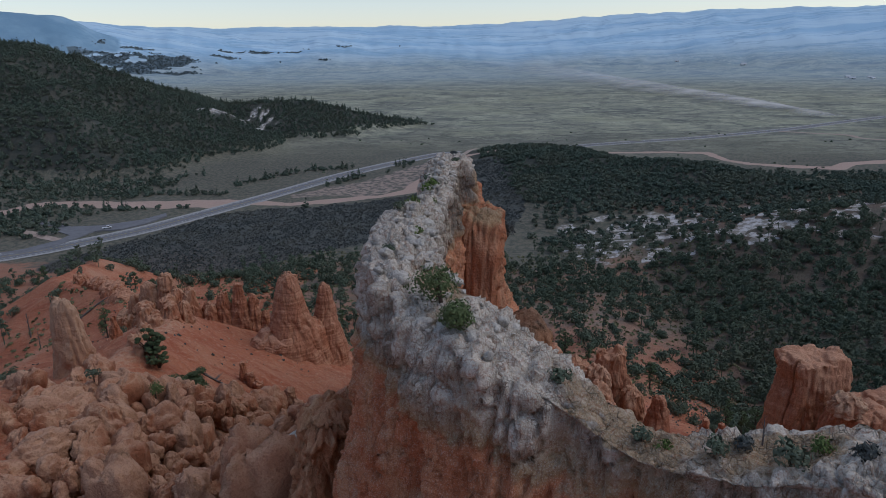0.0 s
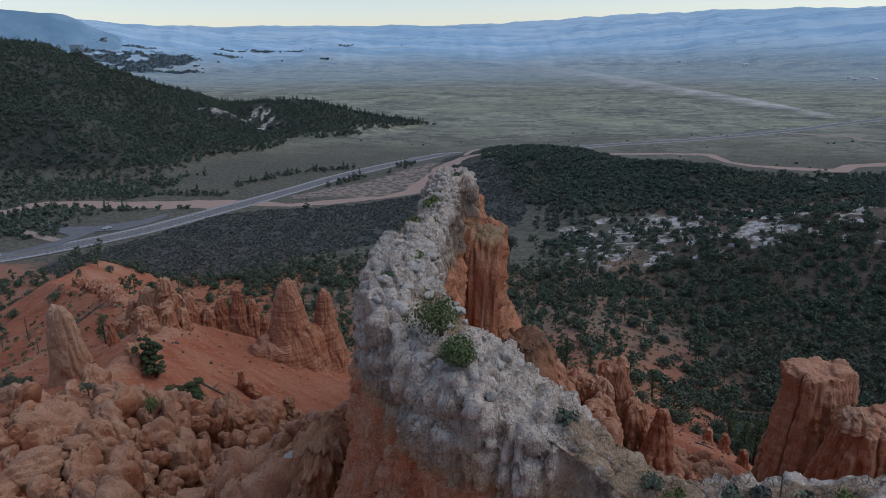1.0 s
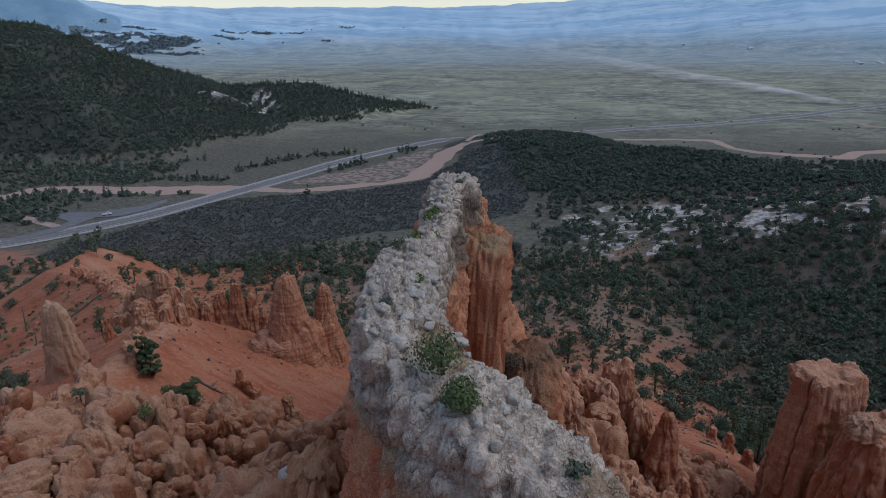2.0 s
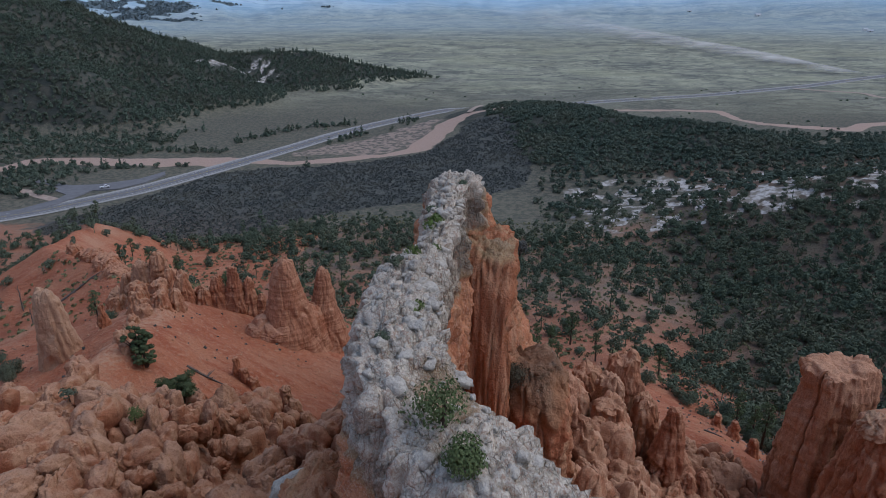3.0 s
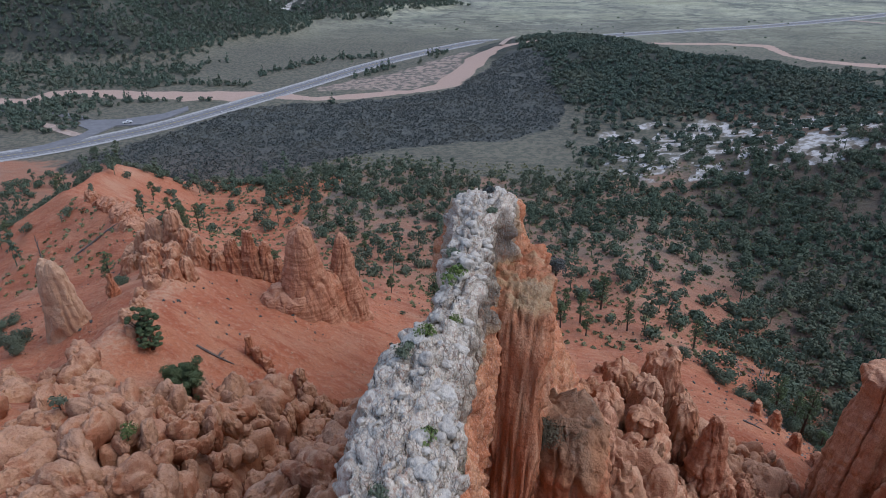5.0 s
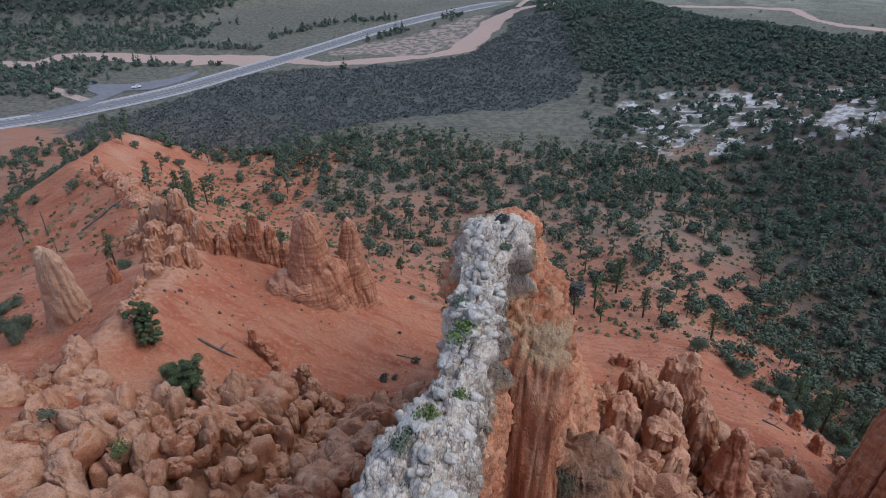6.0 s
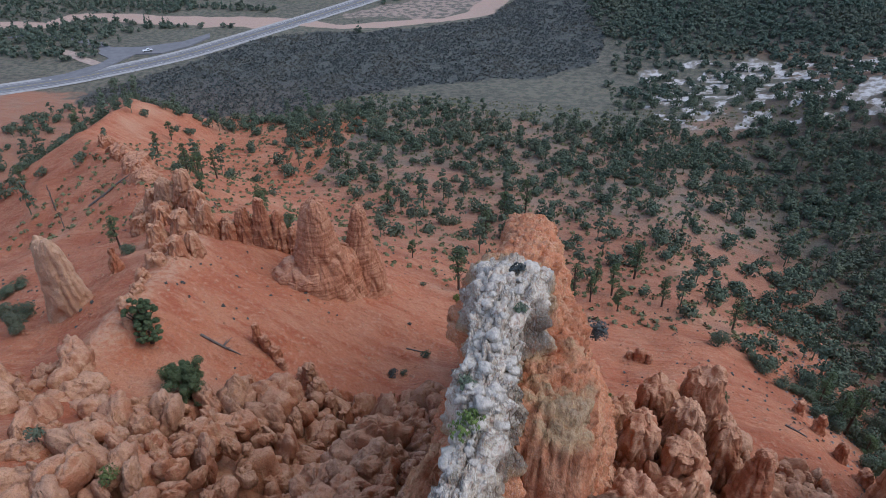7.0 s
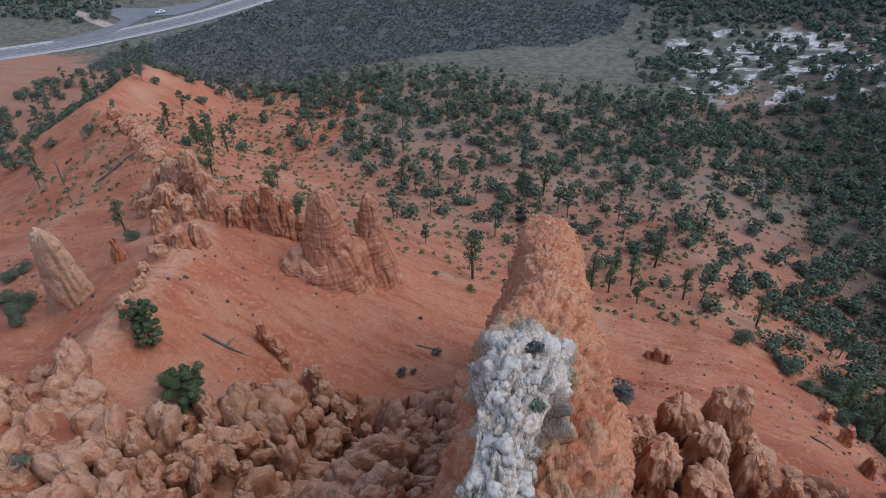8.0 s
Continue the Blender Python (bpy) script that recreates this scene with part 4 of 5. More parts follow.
knob("ramp", 61, 85, 20, 56, 14, 5.0, BLOCK_ROCK, rk, seed=59, stretch=(1.6, 0.8), peak=0.35, shape=0.8, ledge=0.08)


def crag(label, x, y, z0, items, material, seed):
    """A cluster of fins and knobs standing together; items: offset x, y, height, radius, tip radius."""
    e = empty("rock_crag", x, y, z0, label=label, category="rock formation")
    for i, (dx, dy, hh, r0, r1) in enumerate(items):
        zb = g(x + dx, y + dy)
        knob("knob", x + dx, y + dy, zb - 3, zb + hh, r0, r1, material, e, seed=seed + i * 7, stretch=(1.0, 0.8 + 0.1 * (i % 4)), turn=i * 1.1, shape=0.9, up=2.2, ledge=0.09)
    return e


crag("cluster of rounded orange sandstone knobs on the crest", -86, 146, 40, [(0, 0, 9, 4.2, 1.9), (-4.5, 2, 7.5, 4.0, 2.0), (4.5, 0.5, 10, 3.8, 1.6), (-9, 3, 5, 4.2, 2.2), (8.5, -2, 6, 3.4, 1.5), (2, -5, 5, 4.2, 2.4), (-4, -4, 4, 3.8, 2.2)], PINK_ROCK, 300)
crag("low lumpy orange sandstone crag on the red slope", -68, 132, 46, [(0, 0, 6.5, 3.4, 1.3), (-4, -2, 5, 3.4, 1.5), (4, 1, 4.6, 3.0, 1.1), (-7.5, -5, 4.5, 3.0, 1.3), (7, 3, 5, 2.8, 1.0)], PINK_ROCK, 340)
crag("tall jagged orange sandstone slab", -58, 135, 42, [(0, 0, 11, 3.6, 1.0), (2.6, 1.4, 9, 3.0, 0.9), (-3.4, -0.8, 7.5, 3.4, 1.0), (-6.6, -1.6, 5, 3.0, 1.0), (4.8, 2.2, 5.6, 2.8, 0.9)], RED_ROCK, 380)
crag("pale rounded rocks capping the narrow crest", -64.5, 112, 55, [(0, 0, 2.2, 2.4, 1.3), (1.6, 3.4, 2.8, 2.2, 1.1), (1.2, -5, 1.6, 2.0, 1.0), (2.6, 6.4, 3.4, 2.2, 1.0), (-1.5, 3, 1.8, 2.0, 1.1), (3, -9, 1.4, 1.8, 0.9), (4.5, -14, 1.5, 2.0, 0.9)], PINK_ROCK, 420)
crag("low pale rocks strung along the sandy crest", -59, 97, 56, [(0, 0, 1.4, 1.5, 0.8), (-1.4, 2.6, 1.1, 1.3, 0.7), (1.6, -1.8, 1.6, 1.6, 0.9), (-2.4, 5.4, 1.2, 1.3, 0.7), (2.8, 0.6, 1.2, 1.3, 0.7), (4.4, -2.6, 1.5, 1.5, 0.8), (-3.4, 8.2, 1.0, 1.1, 0.6), (0.8, 3.4, 0.8, 1.0, 0.6)], PINK_ROCK, 440)
crag("ribbed red sandstone bank on the ridge", -124, 182, 34, [(0, 0, 3.5, 6, 3), (6, -3, 4.2, 6, 3), (11, -9, 3.6, 5.5, 2.6), (-7, 6, 3.4, 5, 2.4), (-14, 11, 3.6, 4, 1.6), (-18, 15, 4.2, 4, 1.4), (16, -14, 2.4, 5, 2.4)], RED_ROCK, 460)
crag("small ragged red sandstone knobs on the sandy slope", -43.5, 104.5, 47, [(0, 0, 2.8, 1.5, 0.7), (-1.4, 0.6, 3.8, 1.2, 0.5), (1.6, -0.4, 2.0, 1.5, 0.8), (2.8, -1.2, 1.2, 1.3, 0.7)], RED_ROCK, 500)
crag("dark red sandstone knob above the boulders", -42, 96, 47, [(0, 0, 3.0, 1.8, 1.0), (1.4, 0.8, 2.2, 1.5, 0.8), (-1.3, 0.4, 1.6, 1.3, 0.7)], RED_ROCK, 520)
crag("jagged red sandstone pinnacles beside the gully", -35, 101, 45, [(0, 0, 4.6, 2.0, 0.9), (1.8, -1.2, 3.6, 1.8, 0.9), (3.6, -2.2, 2.6, 1.7, 0.8), (-1.6, 0.8, 2.6, 1.6, 0.8), (6, -3, 2.4, 1.8, 0.9), (8.5, -4, 2.6, 1.8, 0.9)], PINK_ROCK, 540)
crag("lone weathered red sandstone outcrop on bare soil", 15.8, 134.5, 31, [(0, 0, 3.0, 2.4, 0.7), (1.8, -0.5, 2.0, 1.6, 0.6), (-1.8, 0.3, 1.6, 1.6, 0.6)], RED_ROCK, 560)
crag("pink sandstone mass with rounded shoulders", 17, 98.5, 46, [(1.7, 2.9, 15.2, 6.0, 2.2), (-2.0, -8.8, 8.6, 4.6, 2.0), (-4.2, 1.0, 11, 4.6, 1.8), (-1.5, -3.6, 11.5, 4.8, 1.9), (4.4, -1, 10.5, 4.4, 1.9), (-8.6, -2, 8, 3.6, 1.6), (-7, -7.5, 9, 3.8, 1.7)], PINK_ROCK, 580)
crag("dark red sandstone wedge", 24.3, 92.5, 42, [(0, 0, 13.4, 4.8, 0.8), (2.6, -1.5, 5, 2.4, 0.9), (5.5, 1, 4.6, 2.2, 0.8)], RED_ROCK, 620)
crag("red sandstone ribs edging the wooded draw", 44, 122, 26, [(0, 0, 4, 2.0, 0.6), (-1.5, 5, 3, 1.8, 0.7), (1.5, -6, 3.4, 2.0, 0.7), (2.5, -12, 3, 2.2, 0.8)], RED_ROCK, 640)


# ---- plants ----
def rand_unit(rng, n):
    v = rng.normal(size=(n, 3))
    return v / np.linalg.norm(v, axis=1)[:, None]


def tufts(rng, centres, size, squash=0.8, out=None):
    """Small bent leaf-sprays, one quad each, at the centres; out: which way each one faces."""
    n = len(centres)
    if out is None:
        a = rand_unit(rng, n); b = np.cross(a, rand_unit(rng, n)); b /= np.linalg.norm(b, axis=1)[:, None]
        c = np.cross(a, b)
    else:
        c = out + 0.55 * rand_unit(rng, n); c /= np.linalg.norm(c, axis=1)[:, None]
        a = np.cross(c, rand_unit(rng, n)); a /= np.linalg.norm(a, axis=1)[:, None]
        b = np.cross(c, a)
    s = (size * rng.uniform(0.6, 1.3, n))[:, None]
    v = np.stack([centres - a * s, centres + b * s * squash - c * s * 0.35, centres + a * s, centres - b * s * squash - c * s * 0.35], 1).reshape(-1, 3)
    f = np.arange(4 * n).reshape(-1, 4)
    return v, f


def crown_points(rng, n, kind, h, w):
    """Where foliage sits and which way it faces: lobes on limbs, so that the outline is uneven and gapped."""
    if kind == "pine":
        m = max(9, int(h * 1.5))
        zc = h * (0.3 + 0.68 * (np.arange(m) + rng.random(m) * 0.8) / m)
        rad = w * 0.5 * np.clip(1.15 - (zc / h - 0.2), 0.12, 0.8) * rng.uniform(0.3, 1.0, m)
        lob = w * rng.uniform(0.16, 0.25, m)
        flat = 0.6
    elif kind == "fir":
        m = 9
        zc = h * (0.12 + 0.8 * np.arange(m) / m)
        rad = w * 0.26 * (1.05 - zc / h) * rng.uniform(0.5, 1.2, m)
        lob = w * 0.42 * (1.12 - zc / h)
        flat = 0.8
    else:
        m = int(rng.integers(6, 10))
        rad = w * 0.27 * np.sqrt(rng.random(m))
        zc = h * (0.13 + 0.5 * rng.random(m) * np.sqrt(np.clip(1.1 - (rad / (w * 0.42)) ** 2, 0.1, 1)))
        lob = w * rng.uniform(0.24, 0.34, m)
        flat = 0.85
    an = rng.uniform(0, 2 * math.pi, m)
    cen = np.stack([np.cos(an) * rad, np.sin(an) * rad, zc], -1)
    k = rng.choice(m, n, p=lob ** 2 / (lob ** 2).sum())
    out = rand_unit(rng, n)
    out[:, 2] = np.where((out[:, 2] < -0.2) & (rng.random(n) < 0.6), -out[:, 2], out[:, 2])
    p = out * (0.62 + 0.42 * rng.random(n))[:, None] * lob[k][:, None]
    p[:, 2] *= flat
    return cen[k] + p, cen, out


def limb_mesh(path_pts, radii, sides=6):
    """A tapered round limb through points, as corners and quads."""
    P = [Vector(p) for p in path_pts]
    vs, fs = [], []
    for i, p in enumerate(P):
        d = (P[min(i + 1, len(P) - 1)] - P[max(i - 1, 0)]).normalized()
        u = d.orthogonal().normalized(); w_ = d.cross(u)
        for k in range(sides):
            a = 2 * math.pi * k / sides
            vs.append(p + (u * math.cos(a) + w_ * math.sin(a)) * radii[i])
    for i in range(len(P) - 1):
        for k in range(sides):
            k2 = (k + 1) % sides
            fs.append((i * sides + k, i * sides + k2, (i + 1) * sides + k2, (i + 1) * sides + k))
    return np.array([tuple(v) for v in vs]), np.array(fs)


def join(parts_):
    vs, fs, o = [], [], 0
    for v, f in parts_:
        vs.append(v); fs.append(f + o); o += len(v)
    return np.vstack(vs), np.vstack(fs)


def make_tree(name, kind, h, w, leaves, size, leaf_mat, seed, label, category, bare=False):
    """One tree or shrub with its foot at the origin: trunk with limbs, and crown."""
    rng = np.random.default_rng(seed)
    e = empty(name, 0, 0, 0, label=label, category=category)
    pts, cen, out = crown_points(rng, leaves, kind, h, w)
    sway = rng.uniform(-0.06, 0.06, 2) * h
    top = 0.95 if kind == "pine" else 0.6
    r = 0.022 * h if kind == "pine" else 0.04 * h
    limbs = [limb_mesh([(0, 0, -0.4), (sway[0] * 0.3, sway[1] * 0.3, h * top * 0.4), (sway[0], sway[1], h * top)], [r * 1.3, r, r * 0.25])]
    for c in cen:
        z0 = max(0.1 * h, c[2] - 0.25 * w * rng.random() - 0.1 * h)
        s0 = (sway[0] * z0 / (h * top), sway[1] * z0 / (h * top), min(z0, h * top))
        limbs.append(limb_mesh([s0, tuple((np.array(s0) + c) / 2 + (0, 0, 0.03 * h)), tuple(c)], [r * 0.4, r * 0.28, r * 0.12], 4))
    v, f = join(limbs)
    mesh_np("trunk", v, f, GREYWOOD if bare else BARK, e)
    if not bare:
        v, f = tufts(rng, pts, size, out=out)
        mesh_np("crown", v, f, leaf_mat, e, smooth_it=False)
    return e


def place(tree, x, y, z=None, s=1.0, turn=None, rng=random):
    """Copies a tree to a spot on the ground."""
    z = g(x, y) if z is None else z
    m = pose(x, y, z - 0.05, 0, 0, rng.uniform(0, 360) if turn is None else turn)
    if tree.name in UNUSED:
        UNUSED.discard(tree.name)
        c = tree
        c.matrix_basis = m
    else:
        c = copy_thing(tree, m)
    c.scale = (s, s, s * rng.uniform(0.9, 1.12))
    return c


UNUSED = set()
JUN_LABELS = "dark green bushy juniper on red soil"
junipers = [make_tree("juniper_tree", "juniper", 3.6 + 0.4 * i, 4.2 + 0.3 * (i % 3), 1500, 0.15, JUNIPER, 700 + i, JUN_LABELS, "tree") for i in range(5)]
pines = [make_tree("pine_tree", "pine", 9 + 1.3 * i, 4.6 + 0.3 * (i % 2), 1300, 0.17, PINE, 720 + i, "slender green pine with a bare lower trunk", "tree") for i in range(5)]
snag = make_tree("dead_tree", "pine", 8, 3.0, 10, 0.2, PINE, 740, "bare grey dead tree on the red slope", "tree", bare=True)
shrubs = [make_tree("shrub", "juniper", 0.8 + 0.15 * i, 1.1 + 0.2 * i, 220, 0.09, (SAGE, JUNIPER, GRASSY)[i % 3], 750 + i, ("grey-green sage shrub rooted among stones", "dark green low shrub among stones", "bright green leafy shrub on pale rock")[i % 3], "shrub") for i in range(3)]
UNUSED.update(t_.name for t_ in (*junipers, *pines, snag, *shrubs))


def woods(x, y, h):
    """How densely trees stand, 0 to 1."""
    west = np.interp(y, [150, 200, 240, 300], [-38, -58, -105, -160])
    d = 0.3 * smooth(158, 190, y) * (1 - smooth(300, 325, y)) * smooth(-14, 14, x - west)
    d = np.maximum(d, 0.38 * smooth(10, 38, x) * smooth(122, 165, y) * (1 - smooth(300, 325, y)))
    d = d + 0.3 * smooth(232, 268, y) * (1 - smooth(296, 322, y)) * smooth(-14, 14, x - west)
    d = np.maximum(d, 1.0 * smooth(42, 56, x - 0.2 * np.maximum(0, y - 150)) * smooth(40, 70, y) * (1 - smooth(520, 600, y)))
    hill = smooth(3, 8, h) * smooth(380, 420, y) * (1 - smooth(1400, 1600, y)) * smooth(-30, -22, x) * smooth(-60, -30, x)
    d = np.maximum(d, 0.95 * hill)
    d = np.maximum(d, 0.72 * smooth(8, 40, x) * smooth(300, 330, y) * (1 - smooth(560, 600, y)))
    d = np.maximum(d, 1.0 * smooth(1.5, 5, h) * smooth(480, 540, y) * smooth(-80, -120, x) * (1 - smooth(1400, 1600, y)))
    m = masks(x, y, h)
    d = d * (1 - 0.9 * smooth(0.12, 0.45, m["pale"])) * (1 - 0.15 * np.exp(-((y - 354) / 42) ** 4) * smooth(18, 50, x) * (1 - smooth(215, 245, x)))
    d = np.maximum(d, 0.5 * smooth(-262, -290, x) * smooth(330, 350, y) * (1 - smooth(530, 560, y)))
    for line, w in ((((-223, 508), (-205, 545), (-182, 574), (-150, 588)), 7), (((-145, 515), (-129, 543)), 8), (((-102, 588), (-90, 602)), 5), (((-326, 430), (-290, 423), (-249, 427), (-228, 434)), 6), (((-330, 478), (-277, 475), (-221, 476)), 7), (((-330, 374), (-284, 372)), 9), (((-300, 352), (-320, 340)), 10), (((-350, 431), (-326, 400)), 9), (((-240, 440), (-225, 428)), 4), (((-150, 440), (-140, 436)), 4), (((-178, 270), (-130, 292), (-60, 306)), 12), (((-320, 240), (-250, 262)), 22)):
        d = np.maximum(d, 0.7 * (1 - smooth(w * 0.5, w, along(line, x, y)[0])))
    d = np.maximum(d, (0.05 + 0.3 * smooth(-172, -195, x)) * smooth(-85, -115, x) * smooth(150, 170, y) * (1 - smooth(300, 330, y)))
    d = d * (1 - smooth(0.3, 0.5, m["wash"])) * (1 - m["sage"]) * (1 - 0.85 * smooth(0.3, 0.6, m["sandy"]))
    d = d * (1 - (along(ROAD, x, y)[0] < 9))
    d = d * (1 - inside(BAY, x, y))
    return d * (0.95 + 0.5 * vnoise(x / 18, y / 18, seed=77))


BAY = [(-284, 313), (-269, 327), (-261, 346), (-262, 356), (-274, 363), (-277, 374), (-256, 379), (-238, 394), (-231, 413), (-227, 406), (-230, 386), (-238, 371), (-252, 366), (-253, 350), (-255, 336), (-268, 313)]


def scatter(rng, box, cell):
    xs = np.arange(box[0], box[1], cell); ys = np.arange(box[2], box[3], cell)
    X, Y = np.meshgrid(xs, ys)
    X = X.ravel() + rng.uniform(0, cell, X.size); Y = Y.ravel() + rng.uniform(0, cell, Y.size)
    seen_side = np.abs(np.degrees(np.arctan2(X, Y + 12))) < 47
    X, Y = X[seen_side], Y[seen_side]
    h = land(X, Y)
    keep = rng.random(len(X)) < woods(X, Y, h)
    return X[keep], Y[keep], h[keep]


def forest(name, label, spots, leaves, seed, mat, grow=(0.8, 1.35), kinds=("juniper",)):
    """All the trees of a wood too wide to count, as one mesh of stems and leaf-sprays."""
    rng = np.random.default_rng(seed)
    protos = []
    for i in range(12):
        kind = kinds[i % len(kinds)]
        hh, ww = {"pine": (rng.uniform(6.5, 9), 3.8), "fir": (rng.uniform(6.0, 8.5), rng.uniform(3.2, 4.2))}.get(kind, (rng.uniform(3.0, 4.2), rng.uniform(3.8, 5.0)))
        pts, _, out = crown_points(rng, leaves, kind, hh, ww)
        v, f = tufts(rng, pts, 0.56 * (60 / leaves) ** 0.45, out=out)
        st, sf = limb_mesh([(0, 0, -0.5), (0.1, 0, hh * 0.7)], [0.16, 0.06], 3)
        protos.append(join([(st, sf), (v, f)]))
    V, F, o = [], [], 0
    which = rng.integers(0, 12, len(spots[0]))
    for x, y, z, k in zip(*spots, which):
        v, f = protos[k]
        a = rng.uniform(0, 6.283); s = rng.uniform(*grow)
        c, d = math.cos(a) * s, math.sin(a) * s
        V.append(np.stack([v[:, 0] * c - v[:, 1] * d + x, v[:, 0] * d + v[:, 1] * c + y, v[:, 2] * s + z], -1))
        F.append(f + o); o += len(v)
    ob = mesh_np(name, np.vstack(V), np.vstack(F), mat, smooth_it=False)
    return tagged(ob, label, "woodland", kind="stuff")


rng = np.random.default_rng(5)
sx, sy, sz = scatter(rng, (-240, 170, 50, 345), 4.0)
near_wood = np.argsort(sy + 0.35 * np.abs(sx - 10))
pick = near_wood[:270]
rest = near_wood[270:]
for n_, i in enumerate(pick):
    tall = rng.random() < 0.3
    place((pines if tall else junipers)[int(rng.integers(0, 5))], sx[i], sy[i], sz[i], (0.8 if tall else 1.1) * rng.uniform(0.7, 1.3))["group"] = "pines of the draw" if tall else "junipers of the draw"
forest("juniper_woodland", "dark green juniper and pine woodland over reddish soil", (sx[rest], sy[rest], sz[rest]), 190, 21, JUNIPER, (0.8, 1.4), ("juniper", "juniper", "juniper", "pine"))
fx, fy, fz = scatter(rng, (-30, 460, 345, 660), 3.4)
forest("hill_woodland", "dense dark green juniper wood on a low hill", (fx, fy, fz), 42, 22, HAZED_CONIFER, (0.8, 1.25))
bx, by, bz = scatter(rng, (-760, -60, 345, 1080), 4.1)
forest("hill_woodland", "dense dark conifer forest on a steep hill", (bx, by, bz), 38, 23, HAZED_CONIFER, (0.8, 1.4), ("fir", "juniper", "juniper"))


# ---- far plants and sage ----
def bush_stuff(name, label, X, Y, size, tris, mat, seed, category="shrubs"):
    r2 = np.random.default_rng(seed)
    Z = land(X, Y)
    n = len(X)
    cen = np.repeat(np.stack([X, Y, Z], -1), tris, 0)
    s = np.repeat(r2.uniform(0.6, 1.3, n), tris) * size
    off = rand_unit(r2, n * tris) * s[:, None] * 0.5
    off[:, 2] = np.abs(off[:, 2])
    v, f = tufts(r2, cen + off, s * 0.45, out=off / np.linalg.norm(off, axis=1)[:, None])
    return tagged(mesh_np(name, v, f, mat, smooth_it=False), label, category, kind="stuff")


qx, qy = rng.uniform(-235, 14, 30000), rng.uniform(288, 560, 30000)
ok = (masks(qx, qy, land(qx, qy))["sage"] > 0.5) & (vnoise(qx / 5, qy / 5, seed=91) > -0.6)
bush_stuff("sagebrush", "grey-green sagebrush covering the flat field", qx[ok][:15000], qy[ok][:15000], 1.15, 5, SAGE, 31)
qx, qy = rng.uniform(-150, 100, 5200), rng.uniform(150, 330, 5200)
ok = masks(qx, qy, land(qx, qy))["sage"] < 0.5
bush_stuff("undergrowth", "low grey-green brush between the trees", qx[ok], qy[ok], 1.1, 6, DRY, 32)

# ---- parking bay, side track, parked truck ----
def flat_poly(name, poly, thick, material):
    """A paved patch laid on the ground."""
    bm = bmesh.new()
    z = max(g(x, y) for x, y in poly) + 0.10
    vs = [bm.verts.new((x, y, z)) for x, y in poly]
    face = bm.faces.new(vs)
    r_ = bmesh.ops.extrude_face_region(bm, geom=[face])
    for v_ in r_["geom"]:
        if isinstance(v_, bmesh.types.BMVert):
            v_.co.z -= thick
    bmesh.ops.recalc_face_normals(bm, faces=bm.faces[:])
    me = bpy.data.meshes.new(name)
    bm.to_mesh(me)
    bm.free()
    me.materials.append(material)
    return new(name, me)


tagged(flat_poly("parking_bay", BAY, 1.5, ASPHALT), "grey asphalt parking pull-out beside the highway", "parking lot", kind="structure")
DIRT = plain_material("pale_dirt", (0.46, 0.36, 0.29), 0.95, 0.4, 0.3)
track_line = resample([(-42, 588), (-40, 615), (-38, 639), (-34, 660)], 4.0)
tagged(strip("dirt_track", track_line, (-2.2, 2.2), 0.06, DIRT), "pale dirt track joining the highway", "track", kind="structure")
far_track = resample([(334, 872), (365, 850), (396, 831), (400, 800), (440, 780), (560, 760)], 8.0)
drive_line = resample([(-262, 346), (-276, 352), (-293, 361), (-312, 364)], 4.0)
tagged(strip("dirt_track", drive_line, (-3, 3), 0.06, DIRT), "short gravel drive leaving the parking pull-out", "track", kind="structure")
side_line = resample([(-270, 368), (-288, 380), (-317, 387), (-350, 384)], 4.0)
tagged(strip("side_road", side_line, (-3.5, 3.5), 0.06, ASPHALT), "narrow paved side road leading into the trees", "road", kind="structure")
tagged(strip("dirt_track", far_track, (-4, 4), 0.06, DIRT), "pale dirt track on the far plain", "track", kind="structure")


def box_bm(bm, x0, x1, y0, y1, z0, z1, bevel=0.0):
    r_ = bmesh.ops.create_cube(bm, size=1)
    for v_ in r_["verts"]:
        v_.co = Vector(((v_.co.x + 0.5) * (x1 - x0) + x0, (v_.co.y + 0.5) * (y1 - y0) + y0, (v_.co.z + 0.5) * (z1 - z0) + z0))
    if bevel:
        ed = list({e_ for v_ in r_["verts"] for e_ in v_.link_edges})
        bmesh.ops.bevel(bm, geom=ed, offset=bevel, segments=2, affect='EDGES')


CARWHITE = plain_material("white_car_paint", (0.75, 0.75, 0.74), 0.35, 2.0, 0.08)
GLASSY = plain_material("dark_car_glass", (0.03, 0.035, 0.04), 0.1, 2.0, 0.1)
RUBBER = plain_material("black_rubber", (0.03, 0.03, 0.03), 0.9, 5.0, 0.2)


def truck():
    e = empty("pickup_truck", 0, 0, 0, label="white pickup truck parked in the pull-out", category="car")
    bm = bmesh.new(); box_bm(bm, -2.7, 2.7, -0.95, 0.95, 0.5, 1.05, 0.12); part("body", bm, CARWHITE, e)
    bm = bmesh.new(); box_bm(bm, -0.4, 1.5, -0.85, 0.85, 1.05, 1.8, 0.2); part("cab", bm, CARWHITE, e)
    bm = bmesh.new(); box_bm(bm, -0.2, 1.3, -0.88, 0.88, 1.2, 1.62, 0.05); part("window_band", bm, GLASSY, e)
    for wx in (-1.7, 1.7):
        for wy in (-0.9, 0.9):
            bm = bmesh.new()
            bmesh.ops.create_cone(bm, cap_ends=True, segments=18, radius1=0.4, radius2=0.4, depth=0.26, matrix=pose(wx, wy, 0.4, 90))
            part("wheel", bm, RUBBER, e)
    return e


car = truck()
car.matrix_basis = pose(-247.5, 371.5, max(g(x, y) for x, y in BAY) + 0.10, 0, 0, 40)


